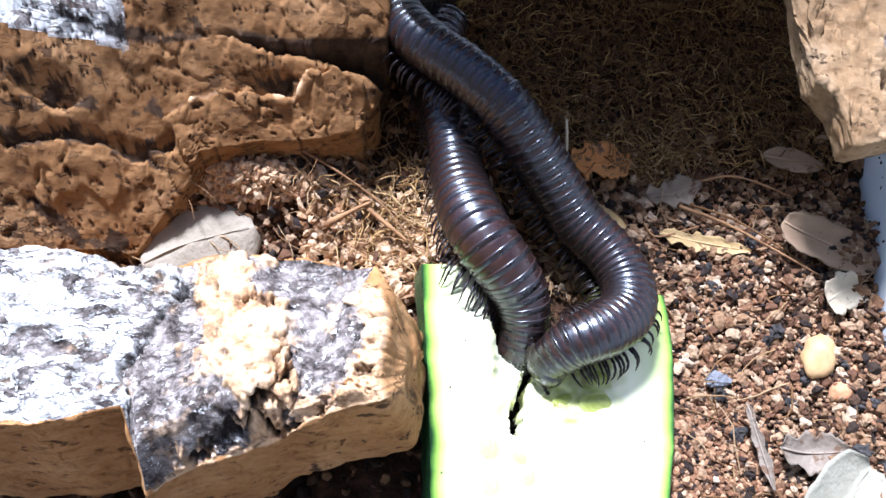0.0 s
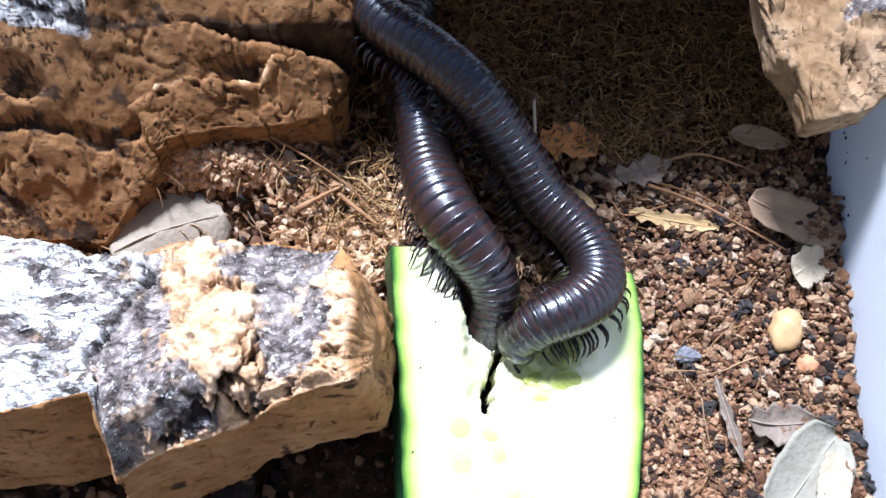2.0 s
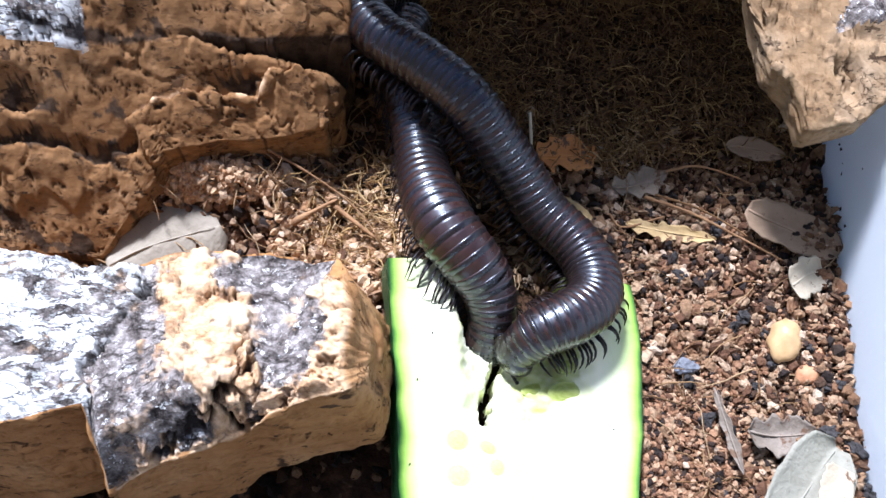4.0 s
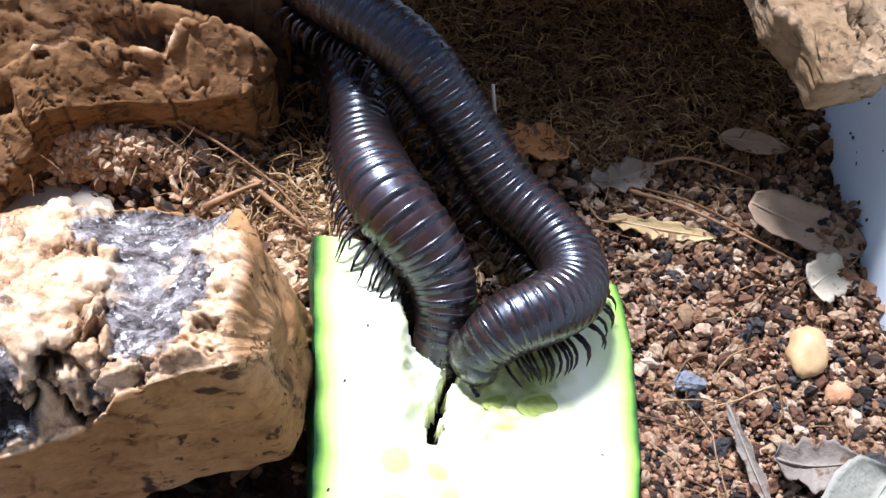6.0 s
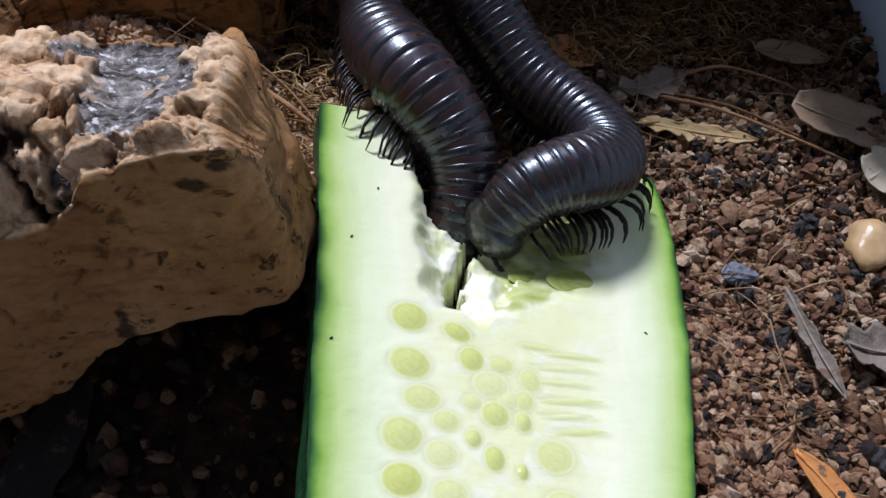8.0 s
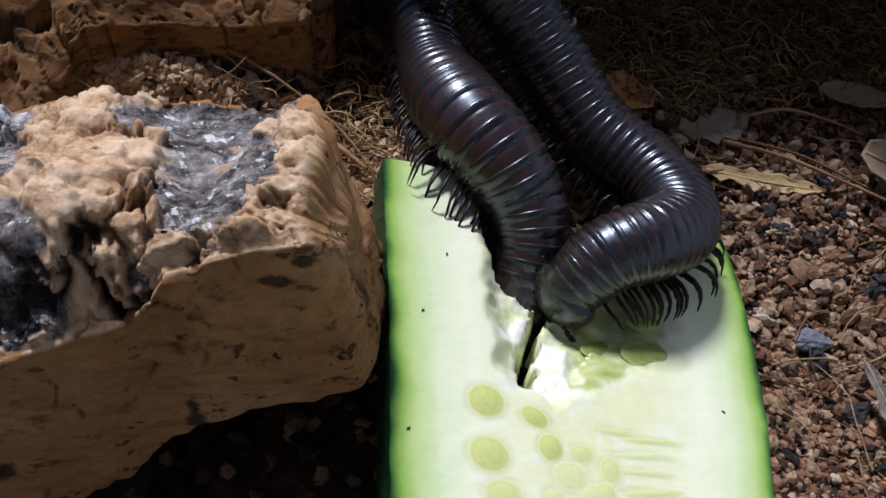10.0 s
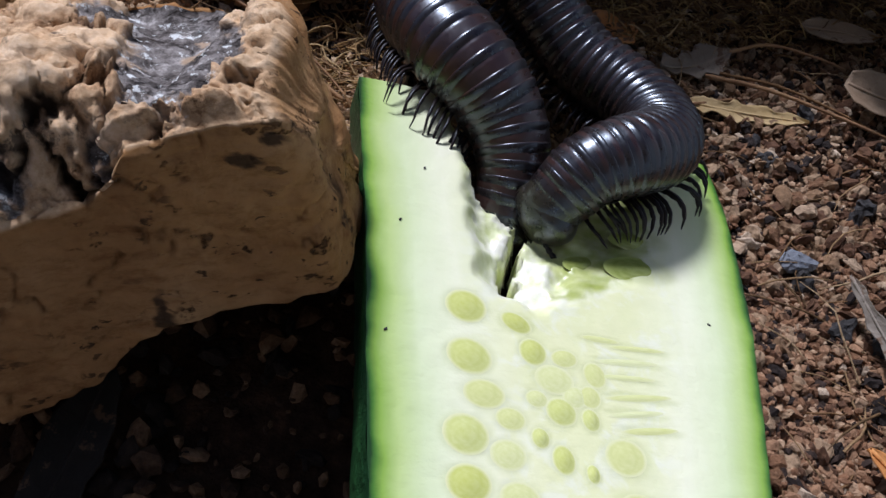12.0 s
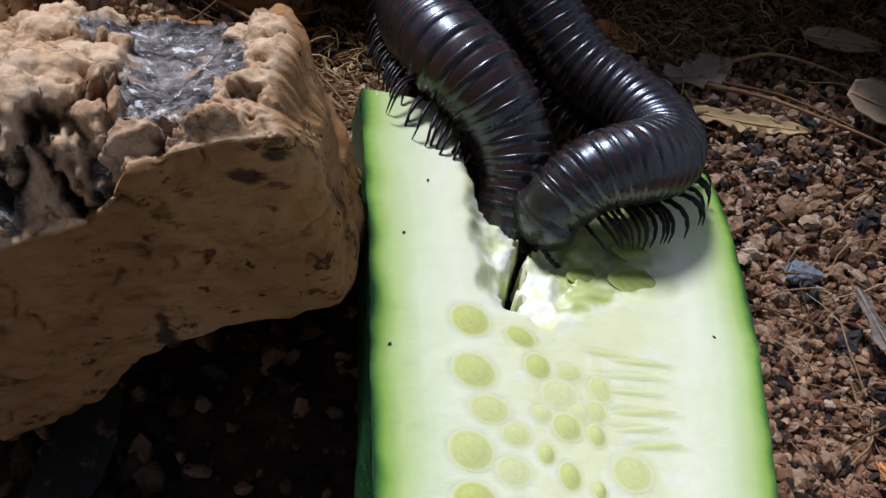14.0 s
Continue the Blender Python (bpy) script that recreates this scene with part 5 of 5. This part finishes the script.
leaf((7.38, 5.60, 0.42), (0.70, 0.62), 20, LEAF_PALE, "square broken piece of pale dry leaf", SQUARE, 0.1, (14, 0), 0.08, 6)
leaf((7.08, 8.30, 0.34), (1.15, 0.50), -8, LEAF_TAN, "small pale leaf half buried in moss", OVAL, 0.1, (10, 0), 0.03, 7)
leaf((3.55, 7.10, 0.17), (0.80, 0.26), -38, LEAF_YELLOW, "small yellowish pointed leaf under the body", OVAL, 0.1, (5, 0), 0.03, 8)
leaf((5.50, 3.05, 0.34), (1.35, 0.20), -78, LEAF_GREY, "curled narrow grey leaf strip", TORN, 0.25, (35, 6), 0.08, 9)
leaf((6.32, 3.02, 0.28), (1.15, 0.75), -5, LEAF_GREY, "crumpled brown grey leaf fragment", TORN, 0.3, (8, 5), 0.12, 10)
leaf((6.40, 2.12, 0.55), (1.75, 1.15), 35, LEAF_GREEN, "broad grey green dry leaf with yellow rim", BLUNT, -0.10, (4, 0), 0.03, 11, 0.12)
leaf((6.72, 1.98, 0.74), (0.85, 0.5), 60, LEAF_PALE, "pale leaf fragment lying on a larger leaf", SQUARE, 0.0, (5, 0), 0.06, 12, 0.05)
leaf((5.12, 1.45, 0.18), (1.00, 0.36), -58, LEAF_ORANGE, "pointed orange tan leaf on soil crumbs", OVAL, 0.08, (-8, 6), 0.03, 13)


def stone(name, at, size, turn, mat, label, category, seed, rough=0.16, group=""):
    bm = bmesh.new()
    bmesh.ops.create_icosphere(bm, subdivisions=3, radius=1.0)
    for v in bm.verts:
        c = v.co.copy()
        d = 1 + rough * fbm(c.x * 1.3 + seed, c.y * 1.3, c.z * 1.3, 3) + 0.3 * rough * fbm(c.x * 4, c.y * 4 + seed, c.z * 4, 2)
        v.co = Vector((c.x * size[0], c.y * size[1], c.z * size[2])) * d * CM
    me = bpy.data.meshes.new(name)
    bm.to_mesh(me)
    bm.free()
    me.materials.append(mat)
    me.polygons.foreach_set("use_smooth", np.full(len(me.polygons), rough < 0.3))
    ob = new(name, me)
    ob.matrix_basis = pose(at[0] * CM, at[1] * CM, at[2] * CM, *turn)
    return tagged(ob, label, category, group)


stone("pebble", (6.82, 4.55, 0.20), (0.40, 0.27, 0.24), (10, -15, 68), PEBBLE_Y, "smooth honey yellow quartz pebble on grit", "pebble", 3, 0.27)
stone("pebble", (7.08, 3.98, 0.16), (0.20, 0.17, 0.15), (0, 0, 20), PEBBLE_R, "small rounded reddish brown pebble", "pebble", 5)
stone("pebble", (7.40, 4.32, 0.15), (0.24, 0.18, 0.14), (0, 0, -20), PEBBLE_R, "rough brown stone beside the pebbles", "pebble", 8, 0.35)
stone("stone_chip", (5.08, 4.16, 0.12), (0.22, 0.13, 0.09), (5, 8, 5), BLUESTONE, "flat bluish grey stone chip", "stone", 9, 0.4)
crng = np.random.default_rng(77)
for k in range(40):
    cx, cy = crng.uniform(4.9, 7.8), crng.uniform(1.2, 7.0)
    s = crng.uniform(0.05, 0.15)
    if math.hypot(cx - 7.3, cy - 6.4) < 1.1:
        continue
    stone("charcoal_lump", (cx, cy, ground_z(cx, cy) + 0.5 * s), (s * 1.2, s * 0.9, s * 0.75), tuple(crng.uniform(0, 180, 3)), CHARCOAL, "black angular charcoal lump in the grit", "charcoal", k, 0.55, "charcoal lumps")


# soil bits stuck to the tub wall
wrng = np.random.default_rng(5)
for k in range(9):
    wy = wrng.uniform(5.5, 8.6)
    wx = 7.85 + 0.16 * (wy - 4.46) - 0.01
    s = wrng.uniform(0.012, 0.032)
    stone("soil_speck", (wx, wy, 0.5 + 1.1 * wrng.uniform() ** 1.6), (s * 0.4, s * wrng.uniform(0.8, 2.2), s), (wrng.uniform(-50, 50), 0, -9), CHARCOAL, "dark soil speck stuck to the plastic wall", "soil speck", k, 0.4, "specks on the wall")
# dark specks stuck to the wet flesh
for sx, sy in ((0.62, 3.62), (0.50, 2.42), (3.62, 3.05), (0.86, 4.35)):
    stone("soil_speck", (sx, sy, slice_plane(sx, sy) + 0.006), (0.020, 0.010, 0.007), (0, 14, sx * 90), CHARCOAL, "tiny dark soil speck stuck to cucumber flesh", "soil speck", int(sx * 10), 0.4, "specks on the flesh")

leaf((-2.1, 1.95, 0.14), (1.5, 0.55), 75, LEAF_SHADED, "grey leaf lying under the cork, coloured dark for the shade", BLUNT, 0.06, (4, 0), 0.05, 17)


def twig(points, r, mat, label, name="twig"):
    pts = spline(points, 0.08)
    rng = np.random.default_rng(int(points[0][0] * 100) % 997)
    v, f = tube(pts, [r * (1 - 0.5 * i / len(pts)) * rng.uniform(0.82, 1.15) for i in range(len(pts))], 7)
    tagged(new(name, mesh_data(name, v, f, mat)), label, "twig")


twig([(2.80, 7.85, 0.15), (2.72, 8.05, 0.80), (2.60, 8.30, 1.50)], 0.045, STRAW, "pale dry straw stalk standing in the soil", "straw_stalk")
twig([(-1.45, 6.62, 0.45), (-1.05, 6.85, 0.52), (-0.65, 7.10, 0.50)], 0.055, WOOD, "short reddish brown twig on the grit")
twig([(-1.9, 7.75, 1.05), (-1.3, 7.45, 0.9), (-0.70, 7.15, 0.62), (-0.30, 6.85, 0.42), (0.10, 6.35, 0.25)], 0.024, WOOD, "bent brown root running along the soil")
twig([(-0.78, 7.02, 0.42), (-0.40, 6.70, 0.40), (0.02, 6.40, 0.26)], 0.05, WOOD, "short brown twig leaning beside the root")
twig([(4.85, 7.35, 0.22), (5.6, 6.98, 0.30), (6.4, 6.5, 0.28), (7.15, 6.05, 0.22)], 0.035, WOOD, "long thin brown stem across the grit")
twig([(5.05, 7.38, 0.25), (5.8, 7.05, 0.30), (6.5, 6.60, 0.25), (7.0, 6.2, 0.2)], 0.025, FIBRE, "thin dry fibre stem beside a leaf")
twig([(5.3, 7.9, 0.22), (5.9, 7.95, 0.35), (6.6, 7.75, 0.30), (7.0, 7.6, 0.22)], 0.03, WOOD, "arched thin stem over the moss")
twig([(-2.9, 7.2, 0.9), (-2.6, 7.5, 1.25), (-2.3, 7.7, 1.5)], 0.018, FIBRE, "thin curved fibre sticking out of crumbs")
twig([(5.2, 7.0, 0.1), (4.35, 6.7, 0.25), (4.1, 7.0, 0.3)], 0.03, WOOD, "dark thin twig beside the body")


# ---------------------------------------------------------------- movement
def motions():
    for root, front, sway in ((MILLI_A, FRONT_A, A_SWAY), (MILLI_B, FRONT_B, B_SWAY)):
        for k, ob in enumerate(front):
            w = max(0.0, 1 - max(0, k - 1) / (len(front) - 1)) ** 1.6
            home = ob.matrix_basis.copy()
            loc, rot, _ = home.decompose()
            rows = []
            for t, dx, dy, dz, nod in sway:
                turn = Matrix.Rotation(radians(nod) * w, 4, "X")
                rows.append((t, Matrix.Translation(loc + Vector((dx, dy, dz)) * CM * w) @ rot.to_matrix().to_4x4() @ turn))
            walk(ob, rows)


# seconds; shift of the head in cm; nod in degrees
A_SWAY = [(0.0, 0.0, 0.0, 0.0, 0), (1.5, 0.01, 0.0, 0.0, 0.6), (3.0, 0.0, 0.0, 0.0, 0), (4.2, 0.02, 0.01, 0.0, 1), (5.5, 0.01, 0.0, 0.0, 0), (6.5, 0.03, -0.01, 0.0, 1), (7.2, 0.03, 0.0, 0.0, 1), (8.2, 0.0, 0.01, 0.01, 0),
          (9.5, 0.015, 0.02, 0.02, -1), (10.0, 0.0, 0.015, 0.01, 0), (11.0, 0.03, -0.01, 0.0, 1), (12.0, 0.0, 0.0, 0.0, 0), (12.5, -0.02, 0.0, -0.01, 0), (13.0, -0.035, 0.02, 0.01, -1), (13.5, -0.06, 0.035, 0.02, -3), (14.0, -0.06, 0.05, 0.04, -4)]
B_SWAY = [(0.0, 0, 0, 0, 0), (3.0, 0.0, 0.01, 0, 0.5), (6.0, 0, 0, 0, 0), (9.5, 0, 0.01, 0, 0), (11.5, 0.0, 0.0, 0, 0), (12.5, 0.0, -0.03, 0.01, 1.5), (13.2, 0.0, 0.0, 0, 0), (14.0, 0.0, 0.01, 0, 0)]
motions()
